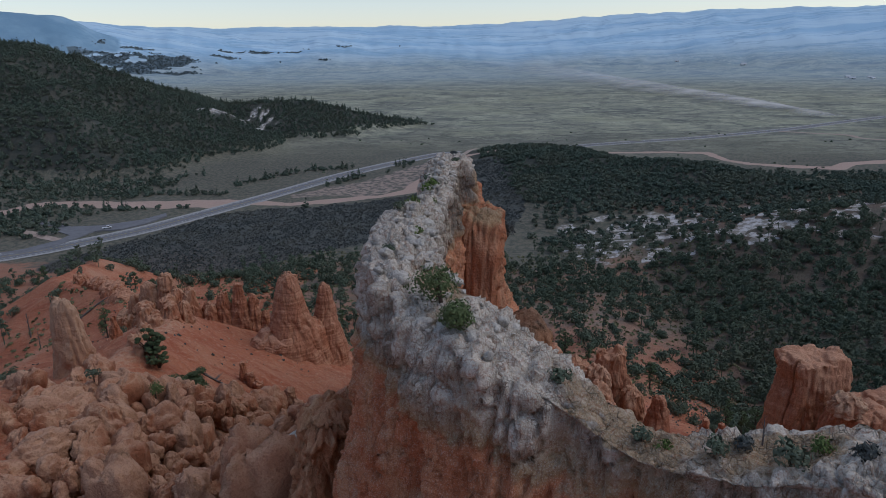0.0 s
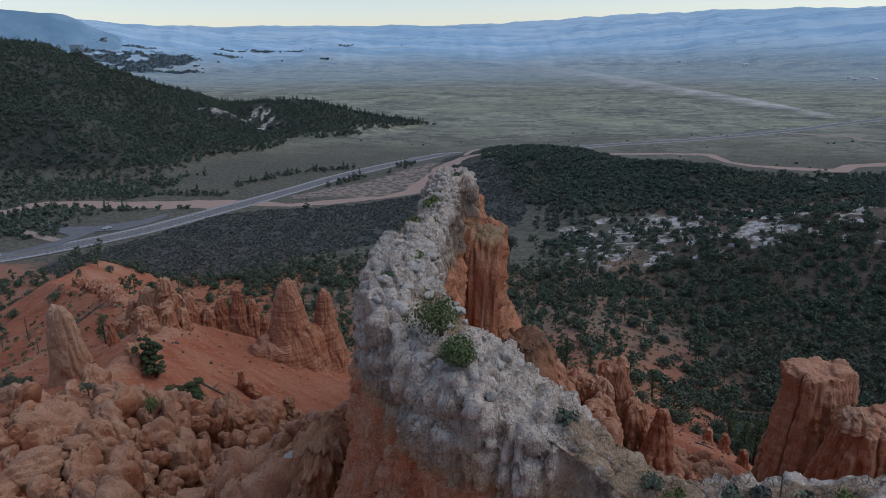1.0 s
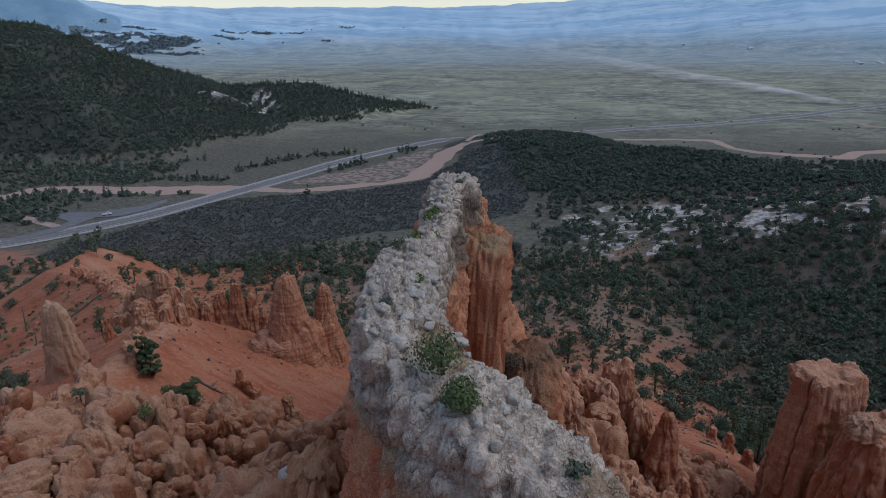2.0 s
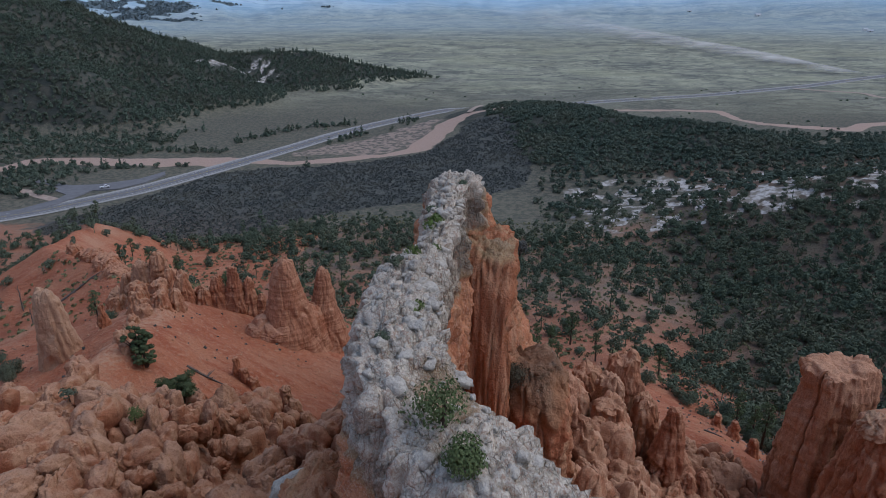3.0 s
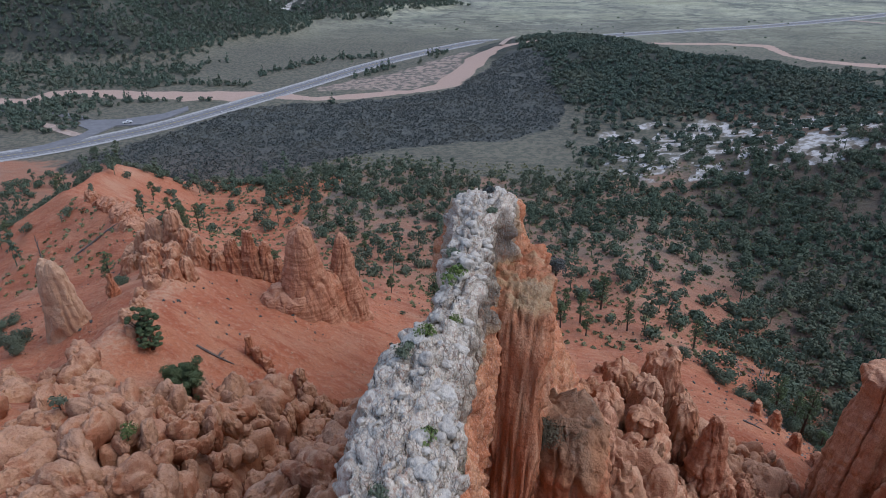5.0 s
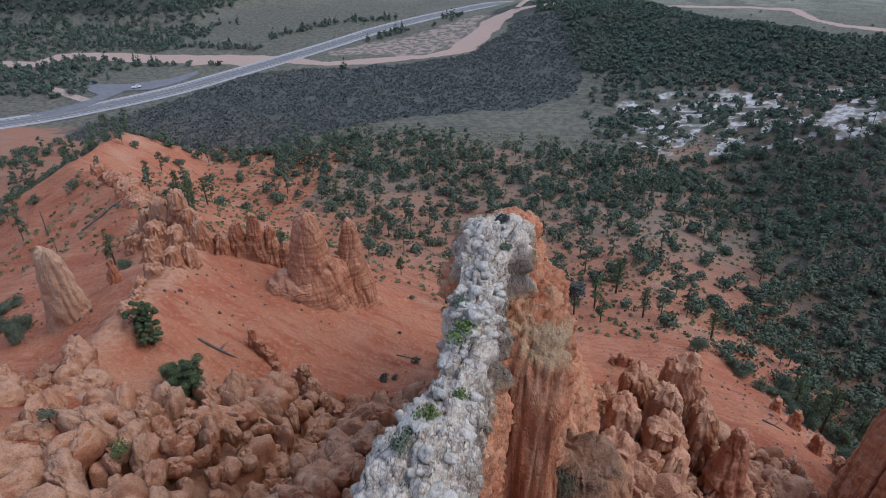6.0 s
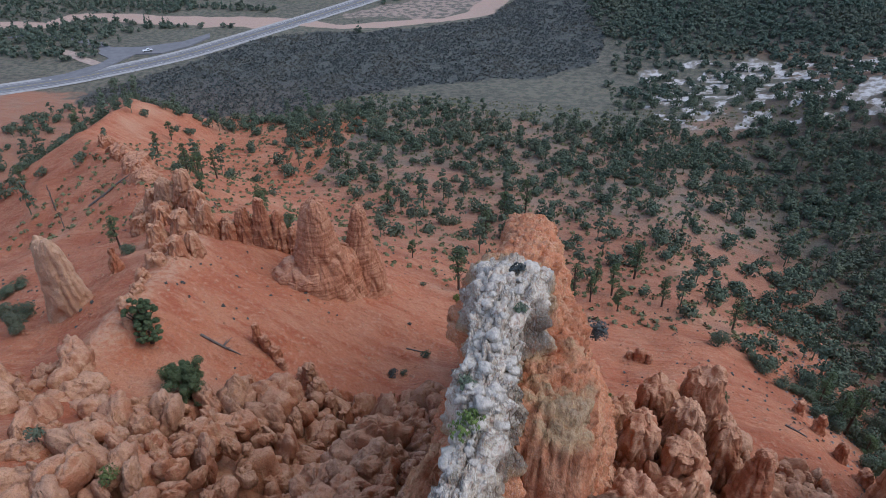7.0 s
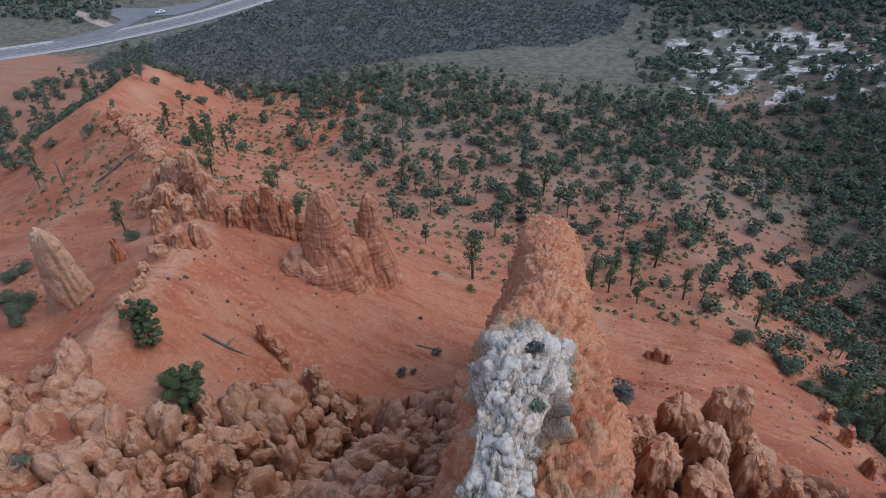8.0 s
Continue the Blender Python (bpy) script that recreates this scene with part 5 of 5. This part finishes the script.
# ---- dust trail over the plain, raised by a passing vehicle ----
def dust_material():
    m, n, l, b = nodes_of("airborne_dust")
    n.remove(b)
    out = n["Material Output"]
    dif = n.new("ShaderNodeBsdfDiffuse"); dif.inputs["Color"].default_value = (0.75, 0.72, 0.68, 1)
    tr = n.new("ShaderNodeBsdfTransparent")
    mix = n.new("ShaderNodeMixShader")
    at = n.new("ShaderNodeAttribute"); at.attribute_name = "thick"
    tx = n.new("ShaderNodeTexNoise"); tx.inputs["Scale"].default_value = 0.012; tx.inputs["Detail"].default_value = 6
    geo = n.new("ShaderNodeNewGeometry"); l.new(geo.outputs["Position"], tx.inputs["Vector"])
    mr = n.new("ShaderNodeMapRange"); mr.inputs["From Min"].default_value = 0.25; mr.inputs["From Max"].default_value = 0.75
    l.new(tx.outputs["Fac"], mr.inputs["Value"])
    mu = n.new("ShaderNodeMath"); mu.operation = 'MULTIPLY'
    l.new(at.outputs["Fac"], mu.inputs[0]); l.new(mr.outputs[0], mu.inputs[1])
    l.new(mu.outputs[0], mix.inputs[0]); l.new(tr.outputs[0], mix.inputs[1]); l.new(dif.outputs[0], mix.inputs[2])
    l.new(mix.outputs[0], out.inputs["Surface"])
    return m


def dust_trail():
    line = resample([(472, 1000, 0), (448, 1134, 0), (414, 1378, 0), (337, 1717, 0), (183, 2470, 0), (0, 3200, 0)], 40)
    n = len(line)
    t = np.linspace(0, 1, n)[:, None]
    a = np.linspace(0, math.pi, 15)[None, :]
    wid = 18 + 230 * t
    hgt = 6 + 26 * t
    x = line[:, :1] + np.cos(a) * wid
    z = land(line[:, 0], line[:, 1])[:, None] - 0.5 + np.sin(a) * hgt
    y = line[:, 1:2] + 0 * a
    thick = 0.75 * np.sin(a) ** 1.8 * smooth(0, 0.03, t) * (1 - t) ** 0.7
    v = np.stack([x, y + 0 * z, z], -1).reshape(-1, 3)
    return tagged(mesh_np("dust_cloud", v, grid_faces(n, 15), dust_material(), attrs={"thick": thick}), "thin pale dust trail drifting over the plain", "dust", kind="stuff")


dust_trail()


# ---- stones: single blocks on the fin's cap and boulders on the slopes ----
def stone_mesh(name, seed, material, nu=14, nv=9, block=0.55):
    u = np.linspace(0, 2 * math.pi, nu, endpoint=False)[None, :]
    w = np.linspace(-math.pi / 2, math.pi / 2, nv)[:, None]
    d = np.stack([np.cos(w) * np.cos(u), np.cos(w) * np.sin(u), np.sin(w) + 0 * u], -1)
    sup = np.sign(d) * np.abs(d) ** (1 - 0.45 * block)
    r = 1 + 0.36 * fbm(d[..., 0] * 1.4 + seed * 3.1, d[..., 1] * 1.4, d[..., 2] * 1.4, seed=seed, octaves=4)
    w1, w2, wc = worley(d[..., 0] * 1.6 + seed, d[..., 1] * 1.6, d[..., 2] * 1.6, seed=seed)
    r = r + 0.16 * (smooth(0, 0.3, w2 - w1) - 0.6)
    v = (sup * r[..., None]).reshape(-1, 3)
    tmp = mesh_np(name, v, grid_faces(nv, nu, wrap=True)[:, ::-1], material)
    me = tmp.data
    bpy.data.objects.remove(tmp)
    return me


GREY_STONE = rock_material("grey_scree_stone", (0.20, 0.18, 0.16), (0.25, 0.22, 0.20), (0.29, 0.26, 0.23))
WHITE_STONE = rock_material("pale_cap_stone", (0.38, 0.345, 0.29), (0.45, 0.41, 0.34), (0.50, 0.46, 0.39))
cap_meshes = [stone_mesh("stone", 900 + i, WHITE_STONE) for i in range(6)]
rs = np.random.default_rng(77)
P_, N_ = TOPS["fin_wall"]
mid_rows = [i for i in range(P_.shape[0]) if 30 < P_[i, :, 1].mean() < 69 and P_[i, :, 0].mean() < 18]
for k_ in range(240):
    i, j = mid_rows[int(rs.integers(0, len(mid_rows)))], int(rs.integers(1, P_.shape[1] - 1))
    if 2.5 < P_[i, j, 0] < 13.5:
        continue
    ob = new("stone", cap_meshes[int(rs.integers(0, 6))])
    sc = 0.15 + 0.34 * rs.random() ** 2
    ob.matrix_basis = Matrix.LocRotScale(Vector(P_[i, j]) - Vector((0, 0, sc * 0.3)), Euler(rs.uniform(-0.5, 0.5, 2).tolist() + [rs.uniform(0, 6.28)]), Vector((sc * rs.uniform(0.8, 1.4), sc, sc * rs.uniform(0.5, 0.9))))
    ob.parent = fin
    ob.matrix_parent_inverse = Matrix.Translation(-fin.location)


def lobed_mesh(name, seed, material, nu=44, nv=30):
    """A boulder weathered into several rounded lobes with creases between them."""
    r6 = np.random.default_rng(seed)
    u = np.linspace(0, 2 * math.pi, nu, endpoint=False)[None, :]
    w = np.linspace(-math.pi / 2, math.pi / 2, nv)[:, None]
    d = np.stack([np.cos(w) * np.cos(u), np.cos(w) * np.sin(u), np.sin(w) + 0 * u], -1)
    d = d + 0.12 * np.stack([fbm(d[..., 0] * 2 + k * 5.3, d[..., 1] * 2, d[..., 2] * 2, seed=seed + k, octaves=2) for k in range(3)], -1)
    d = d / np.linalg.norm(d, axis=-1, keepdims=True)
    r = 0.62 + 0 * d[..., 0]
    for _ in range(int(r6.integers(4, 8))):
        c = r6.normal(0, 1, 3); c *= r6.uniform(0.3, 0.62) / np.linalg.norm(c)
        R = r6.uniform(0.4, 0.62)
        b = d @ c
        q = b * b - (c @ c - R * R)
        r = np.maximum(r, np.where(q > 0, b + np.sqrt(np.maximum(q, 0)), 0))
    v1, v2, vc = worley(d[..., 0] * 2.0 + seed, d[..., 1] * 2.0, d[..., 2] * 1.1, seed=seed + 9)
    r = r + 0.13 * (smooth(0, 0.12, v2 - v1) * (0.35 + 0.8 * vc) - 0.6)
    v1, v2, vc = worley(d[..., 0] * 4.5, d[..., 1] * 4.5 + seed, d[..., 2] * 3.5, seed=seed + 19)
    r = r + 0.06 * (smooth(0, 0.2, v2 - v1) * (0.3 + vc) - 0.6)
    r = r + 0.09 * fbm(d[..., 0] * 3.3, d[..., 1] * 3.3 + seed, d[..., 2] * 3.3, seed=seed + 4, octaves=4)
    v = (d * r[..., None]).reshape(-1, 3)
    tmp = mesh_np(name, v, grid_faces(nv, nu, wrap=True)[:, ::-1], material)
    me = tmp.data
    bpy.data.objects.remove(tmp)
    return me


lobed = [lobed_mesh("boulder", 930 + 11 * i, PINK_ROCK) for i in range(20)]


def boulder_crowd(parent, region, box, count, seed, size, tall=(0.85, 1.6), space=0.6, first=()):
    """Boulders packed shoulder to shoulder, each bedded in the slope."""
    r3 = np.random.default_rng(seed)
    put = [(x, y, R, k) for x, y, R, k in first]
    tries = 0
    while len(put) < count and tries < 30000:
        tries += 1
        x, y = r3.uniform(box[0], box[1]), r3.uniform(box[2], box[3])
        if r3.random() > float(region(np.array(x), np.array(y))) ** 2:
            continue
        R = size[0] + (size[1] - size[0]) * r3.random() ** 1.6 * (1 - 0.6 * tries / 30000)
        if all((x - a) ** 2 + (y - b) ** 2 > (space * (R + c)) ** 2 for a, b, c, _ in put):
            put.append((x, y, R, r3.uniform(*tall)))
    for x, y, R, k in put:
        ob = new("boulder", lobed[int(r3.integers(0, len(lobed)))])
        el = r3.uniform(0.65, 1.5)
        ob.matrix_basis = Matrix.LocRotScale(Vector((x, y, g(x, y) + R * r3.uniform(-0.45, 0.2))), Euler((r3.uniform(-0.35, 0.35), r3.uniform(-0.35, 0.35), r3.uniform(0, 6.28))), Vector((R * 1.1 * el, R * 1.1 / el, R * 1.1 * k)))
        ob.parent = parent
        ob.matrix_parent_inverse = Matrix.Translation(-parent.location)


boulder_crowd(left_slope, left_mass, (-80, -10, 48, 102), 360, 61, (0.9, 3.3), tall=(0.95, 1.8), space=0.66, first=BIG_ROCKS)
boulder_crowd(right_slope, right_mass, (-2, 40, 48, 112), 240, 62, (0.9, 3.6), tall=(1.0, 2.0), space=0.7)


def pale_block(x, y, r, turn):
    ob = new("boulder", lobed_mesh("boulder", 1201, WHITE_STONE))
    ob.matrix_basis = Matrix.LocRotScale(Vector((x, y, g(x, y) + 0.7 * r)), Euler((0.1, -0.2, turn)), Vector((r * 1.25, r * 0.95, r)))
    return tagged(ob, "fallen pale grey block lodged below the fin", "boulder")


pale_block(-16.6, 56.5, 1.9, 0.4)


# ---- plants that stand out one by one ----
def stand(kind, x, y, s=1.0, z=None, group=""):
    c = place(kind, x, y, z, s)
    if group:
        c["group"] = group
    return c


def joined_tree(h, w, seed, lobes, leaf_mat):
    """A wide, open juniper: several leaning stems, each with clumps of foliage of its own."""
    r7 = np.random.default_rng(seed)
    e = empty("juniper_tree", 0, 0, 0, label="large open-crowned green juniper on the sandy crest", category="tree")
    limbs, pts, outs = [], [], []
    for i in range(lobes):
        an = r7.uniform(0, 6.283); rad = w * 0.46 * r7.random() ** 0.6
        c = np.array([math.cos(an) * rad, math.sin(an) * rad, h * (0.3 + 0.62 * r7.random() * (1 - 0.5 * (rad / (w * 0.46)) ** 2))])
        limbs.append(limb_mesh([(0, 0, -0.4), (c[0] * 0.35, c[1] * 0.35, c[2] * 0.5), tuple(c)], [0.03 * h, 0.018 * h, 0.006 * h], 5))
        n = 380
        o_ = rand_unit(r7, n)
        q = o_ * (0.5 + 0.5 * r7.random(n))[:, None] * w * r7.uniform(0.08, 0.14)
        q[:, 2] *= 0.62
        pts.append(c + q)
        outs.append(o_)
    v, f = join(limbs)
    mesh_np("trunk", v, f, BARK, e)
    v, f = tufts(r7, np.vstack(pts), 0.1, out=np.vstack(outs))
    mesh_np("crown", v, f, leaf_mat, e, smooth_it=False)
    return e


for x, y, h_, w_, sd in ((-45.2, 88.2, 6.2, 7.6, 41), (-55.6, 95.6, 6.4, 4.4, 42), (-54, 94.2, 4.4, 3.4, 43), (-48, 90.6, 4.0, 4.4, 44)):
    joined_tree(h_, w_, sd, 34, CREST_JUNIPER).matrix_basis = pose(x, y, g(x, y) - 0.1)
for x, y, k_, s_ in ((-22, 150, 3, 0.85), (-22, 191, 2, 0.9), (3, 159, 4, 0.85), (7, 161, 1, 0.75), (13, 158, 0, 0.7), (23, 162, 2, 0.75), (18, 178, 3, 0.9), (-13, 212, 4, 0.9), (-19, 209, 2, 0.9), (-78, 235, 1, 0.8), (-57, 212, 0, 0.8), (-112, 199, 1, 0.8), (-110, 203, 3, 0.7), (-139, 216, 2, 0.8), (-85, 186, 0, 0.6), (26.7, 118, 0, 0.42), (22, 112, 1, 0.3), (-88, 131, 1, 0.75), (-35, 160, 0, 0.5), (12, 166, 2, 0.8), (8, 170, 1, 0.8), (38, 158, 3, 0.7), (-60, 150, 0, 0.7), (-72, 160, 1, 0.8), (-95, 172, 0, 0.8), (-108, 190, 2, 0.8), (-118, 200, 1, 0.9), (-160, 180, 2, 0.8), (-185, 235, 3, 0.7), (-200, 250, 1, 0.8), (-150, 240, 0, 0.8), (-130, 225, 2, 0.8)):
    stand(pines[k_], x, y, s_, group="pines on the red slopes")
for x, y, k_, s_ in ((-84, 100, 0, 1.0), (-88, 104, 2, 0.9), (-92, 96, 1, 1.0), (-80, 124, 3, 0.7), (-101, 176, 0, 0.7), (-56, 152, 1, 0.8), (-66, 160, 4, 0.7), (-47, 152, 2, 0.9), (44, 140, 3, 0.8), (40, 146, 2, 0.8), (48, 132, 1, 0.9), (52, 118, 0, 1.0), (56, 112, 2, 1.0)):
    stand(junipers[k_], x, y, s_, group="junipers on the red slopes")
stand(snag, -138, 167, 1.0)
stand(snag, -128, 158, 0.7)

# ---- shrubs and the bent pine on the fin ----
def on_fin(x, y):
    """The height of the fin's cap at a spot."""
    d = (P_[..., 0] - x) ** 2 + (P_[..., 1] - y) ** 2
    return float(P_.reshape(-1, 3)[int(np.argmin(d))][2])


bonsai = make_tree("pine_tree", "juniper", 2.7, 3.6, 1000, 0.08, LEDGE_PINE, 781, "small spreading green pine rooted on the pale ledge", "tree")
bonsai.matrix_basis = pose(-1.3, 36.0, on_fin(-1.3, 36.0) - 0.1)
bon2 = make_tree("shrub", "juniper", 1.1, 2.2, 1500, 0.075, LEDGE_PINE, 782, "low dark green shrub beside the small pine", "shrub")
bon2.matrix_basis = pose(-0.2, 34.0, on_fin(-0.2, 34.0) - 0.1)
for x, y, k_, s_ in ((-3.6, 43.8, 2, 0.9), (-4.9, 41, 1, 0.8), (-4.2, 56.2, 2, 1.2), (-4.7, 58.4, 1, 0.9), (-5.6, 48.6, 1, 0.9), (-4.9, 50.4, 2, 0.8), (-5.4, 49.6, 1, 0.7), (-3.8, 52.3, 2, 0.6), (4.7, 32.3, 1, 1.0), (8.2, 30.4, 1, 0.9), (9.1, 30.0, 2, 0.6), (11.0, 29.1, 1, 1.0), (13.4, 27.8, 1, 1.3), (15.5, 26.8, 0, 1.1), (12.1, 29.3, 0, 1.0), (14.7, 28.5, 2, 0.8), (-3.4, 66.8, 0, 0.9), (-2.9, 63.4, 1, 0.7)):
    place(shrubs[k_], x, y, on_fin(x, y), s_)["group"] = "shrubs on the fin"
for x, y, k_, s_ in ((-37.5, 66.5, 2, 1.5), (-46.5, 69, 1, 1.6), (-45, 83, 1, 1.7), (-26, 112.5, 0, 1.8), (-22, 119, 1, 1.6), (-24.5, 113.5, 1, 1.2), (9, 115, 2, 1.4), (-27, 127, 0, 0.9), (-29, 146, 1, 1.2), (-21, 144, 2, 1.6)):
    place(shrubs[k_], x, y, g(x, y) + (1.4 if y < 84 else 0), s_)["group"] = "shrubs on the red slopes"
for x, y, k_, s_ in ((-107, 119, 0, 1.0), (-88, 106, 2, 0.9), (-96, 108, 1, 1.0), (-105, 121, 3, 0.8)):
    stand(junipers[k_], x, y, s_, group="junipers on the red slopes")
dead_twig = make_tree("dead_tree", "pine", 1.5, 0.7, 6, 0.1, PINE, 783, "small bare dead tree on the pale ridge", "tree", bare=True)
dead_twig.matrix_basis = pose(13.0, 29.6, on_fin(13.0, 29.6) - 0.05)
big_bush = make_tree("shrub", "juniper", 2.2, 3.9, 2000, 0.08, DUSKY, 784, "dark twiggy shrub in a hollow of the brown dome", "shrub")
big_bush.matrix_basis = pose(1.5, 60.0, 78.4)
wall_bush = make_tree("shrub", "juniper", 1.6, 2.0, 700, 0.09, SAGE, 785, "grey-green shrub clinging to the fin's wall", "shrub")
wall_bush.matrix_basis = pose(1.9, 73.5, 84.8)


# ---- fallen wood ----
def fallen_log(name, x, y, turn, length, r, seed, label, branches=4):
    r4 = random.Random(seed)
    e = empty(name, x, y, g(x, y) + r, label=label, category="log")
    c, s_ = math.cos(turn), math.sin(turn)
    ends = [(x + c * t_ * length, y + s_ * t_ * length) for t_ in (-0.5, -0.1, 0.25, 0.5)]
    pts = [(px, py, g(px, py) + r * 0.8) for px, py in ends]
    v, f = limb_mesh(pts, [r, r * 0.9, r * 0.7, r * 0.25], 8)
    mesh_np("trunk", v, f, GREYWOOD, e)
    for b_ in range(branches):
        t_ = r4.uniform(-0.4, 0.45)
        bx_, by_ = x + c * t_ * length, y + s_ * t_ * length
        z_ = g(bx_, by_) + r
        a = turn + r4.choice((-1, 1)) * r4.uniform(0.5, 1.3)
        L = length * r4.uniform(0.15, 0.32)
        v, f = limb_mesh([(bx_, by_, z_), (bx_ + math.cos(a) * L * 0.5, by_ + math.sin(a) * L * 0.5, z_ + 0.3), (bx_ + math.cos(a) * L, by_ + math.sin(a) * L, z_ + r4.uniform(0.2, 0.7))], [r * 0.5, r * 0.35, r * 0.1], 5)
        mesh_np("branch", v, f, GREYWOOD, e)
    return e


fallen_log("fallen_log", -48.5, 101, 0.12, 5.5, 0.22, 1, "grey fallen tree trunk with broken branches on sand", 6)
fallen_log("fallen_log", -24, 120, 0.4, 3.4, 0.14, 2, "thin bleached log lying on the red slope", 1)
fallen_log("fallen_log", -118, 166, 0.5, 12, 0.3, 3, "dark fallen trunk on the red hillside", 5)
fallen_log("fallen_log", 39, 118, -0.6, 3.5, 0.18, 4, "broken dead branch on the red slope", 4)


# ---- small plants and pebbles on the red slopes ----
qx, qy = rng.uniform(-130, 60, 1500), rng.uniform(84, 175, 1500)
ok = (left_mass(qx, qy) < 0.3) & (right_mass(qx, qy) < 0.3) & (np.abs(qx + 4) > 12)
ok &= vnoise(qx / 14, qy / 14, seed=95) > 0.28
bush_stuff("low_brush", "scattered tiny dry shrubs on red soil", qx[ok], qy[ok], 0.45, 7, SAGE, 33)


def pebbles(name, label, X, Y, size, seed, mat):
    r5 = np.random.default_rng(seed)
    oct_v = np.array([(1, 0, 0), (0, 1, 0), (-1, 0, 0), (0, -1, 0), (0, 0, 0.8), (0, 0, -0.6)], float)
    oct_f = np.array([(0, 1, 4), (1, 2, 4), (2, 3, 4), (3, 0, 4), (1, 0, 5), (2, 1, 5), (3, 2, 5), (0, 3, 5)])
    Z = land(X, Y)
    n = len(X)
    sc = size * r5.uniform(0.4, 1.0, n) ** 2
    an = r5.uniform(0, 6.28, n)
    jit = 1 + r5.uniform(-0.35, 0.35, (n, 6, 3))
    v = oct_v[None] * jit * sc[:, None, None]
    c, s_ = np.cos(an)[:, None], np.sin(an)[:, None]
    vx, vy = v[..., 0] * c - v[..., 1] * s_, v[..., 0] * s_ + v[..., 1] * c
    V = np.stack([vx + X[:, None], vy + Y[:, None], v[..., 2] + Z[:, None] + 0.1 * sc[:, None]], -1).reshape(-1, 3)
    F = (oct_f[None] + (np.arange(n) * 6)[:, None, None]).reshape(-1, 3)
    return tagged(mesh_np(name, V, F, mat, smooth_it=False), label, "stones", kind="stuff")


qx, qy = rng.uniform(-110, 75, 2200), rng.uniform(84, 190, 2200)
ok = (left_mass(qx, qy) < 0.3) & (right_mass(qx, qy) < 0.3)
pebbles("rubble", "loose reddish stones scattered on the slopes", qx[ok], qy[ok], 0.36, 41, PINK_ROCK)
qx, qy = rng.uniform(44, 75, 900), rng.uniform(95, 175, 900)
pebbles("rubble", "grey scree at the edge of the wooded draw", qx, qy, 0.5, 42, GREY_STONE)

# ---- far woods on the plain, and the farm buildings beyond ----
far_rng = np.random.default_rng(88)
fa = np.radians(far_rng.uniform(-44, 30, 42000))
fr = far_rng.uniform(2500, 3600, 42000)
wx, wy = fr * np.sin(fa), fr * np.cos(fa)
ok = masks(wx, wy, land(wx, wy))["belt"] > far_rng.uniform(0.25, 0.9, len(wx))
bush_stuff("far_woodland", "dark belts of trees far out on the plain", wx[ok], wy[ok], 9, 5, HAZED_TREES, 35, "woodland")
lone_rng = np.random.default_rng(89)
lx = lone_rng.uniform(-330, 420, 150)
ly = lone_rng.uniform(560, 860, 150)
ok = vnoise(lx / 60, ly / 60, seed=101) > 0.25
bush_stuff("scattered_brush", "scattered dark bushes on the open plain", lx[ok], ly[ok], 2.4, 9, JUNIPER, 36)
BARNWALL = plain_material("pale_painted_boards", (0.72, 0.71, 0.68), 0.8, 0.6, 0.2)
BARNROOF = plain_material("light_metal_roof", (0.62, 0.63, 0.65), 0.5, 0.6, 0.2)


def farm_building(x, y, w, d, h, turn):
    z = g(x, y) - 0.3
    e = empty("farm_building", 0, 0, 0, label="small pale farm building far across the valley", category="building")
    bm = bmesh.new(); box_bm(bm, -w / 2, w / 2, -d / 2, d / 2, 0, h); part("wall", bm, BARNWALL, e)
    bm = bmesh.new()
    vs = [bm.verts.new(p) for p in ((-w / 2 - 0.5, -d / 2 - 0.5, h), (w / 2 + 0.5, -d / 2 - 0.5, h), (w / 2 + 0.5, d / 2 + 0.5, h), (-w / 2 - 0.5, d / 2 + 0.5, h), (-w / 2 - 0.5, 0, h + d * 0.3), (w / 2 + 0.5, 0, h + d * 0.3))]
    for f_ in ((0, 1, 5, 4), (2, 3, 4, 5), (0, 4, 3), (1, 2, 5), (3, 2, 1, 0)):
        bm.faces.new([vs[i] for i in f_])
    part("roof", bm, BARNROOF, e)
    bm = bmesh.new(); box_bm(bm, -1.5, 1.5, -d / 2 - 0.06, -d / 2 + 0.02, 0, h * 0.7); part("door", bm, GLASSY, e)
    e.matrix_basis = pose(x, y, z, 0, 0, turn)
    e["group"] = "farm buildings across the valley"


for x, y, w, d, h, a in ((926, 2878, 22, 13, 7, 10), (705, 3060, 18, 10, 6, -20), (1058, 2281, 16, 9, 5, 20), (1030, 2190, 18, 9, 5, -15), (1085, 2180, 14, 8, 4.5, 30), (1110, 2250, 12, 8, 4, 0)):
    farm_building(x, y, w, d, h, a)
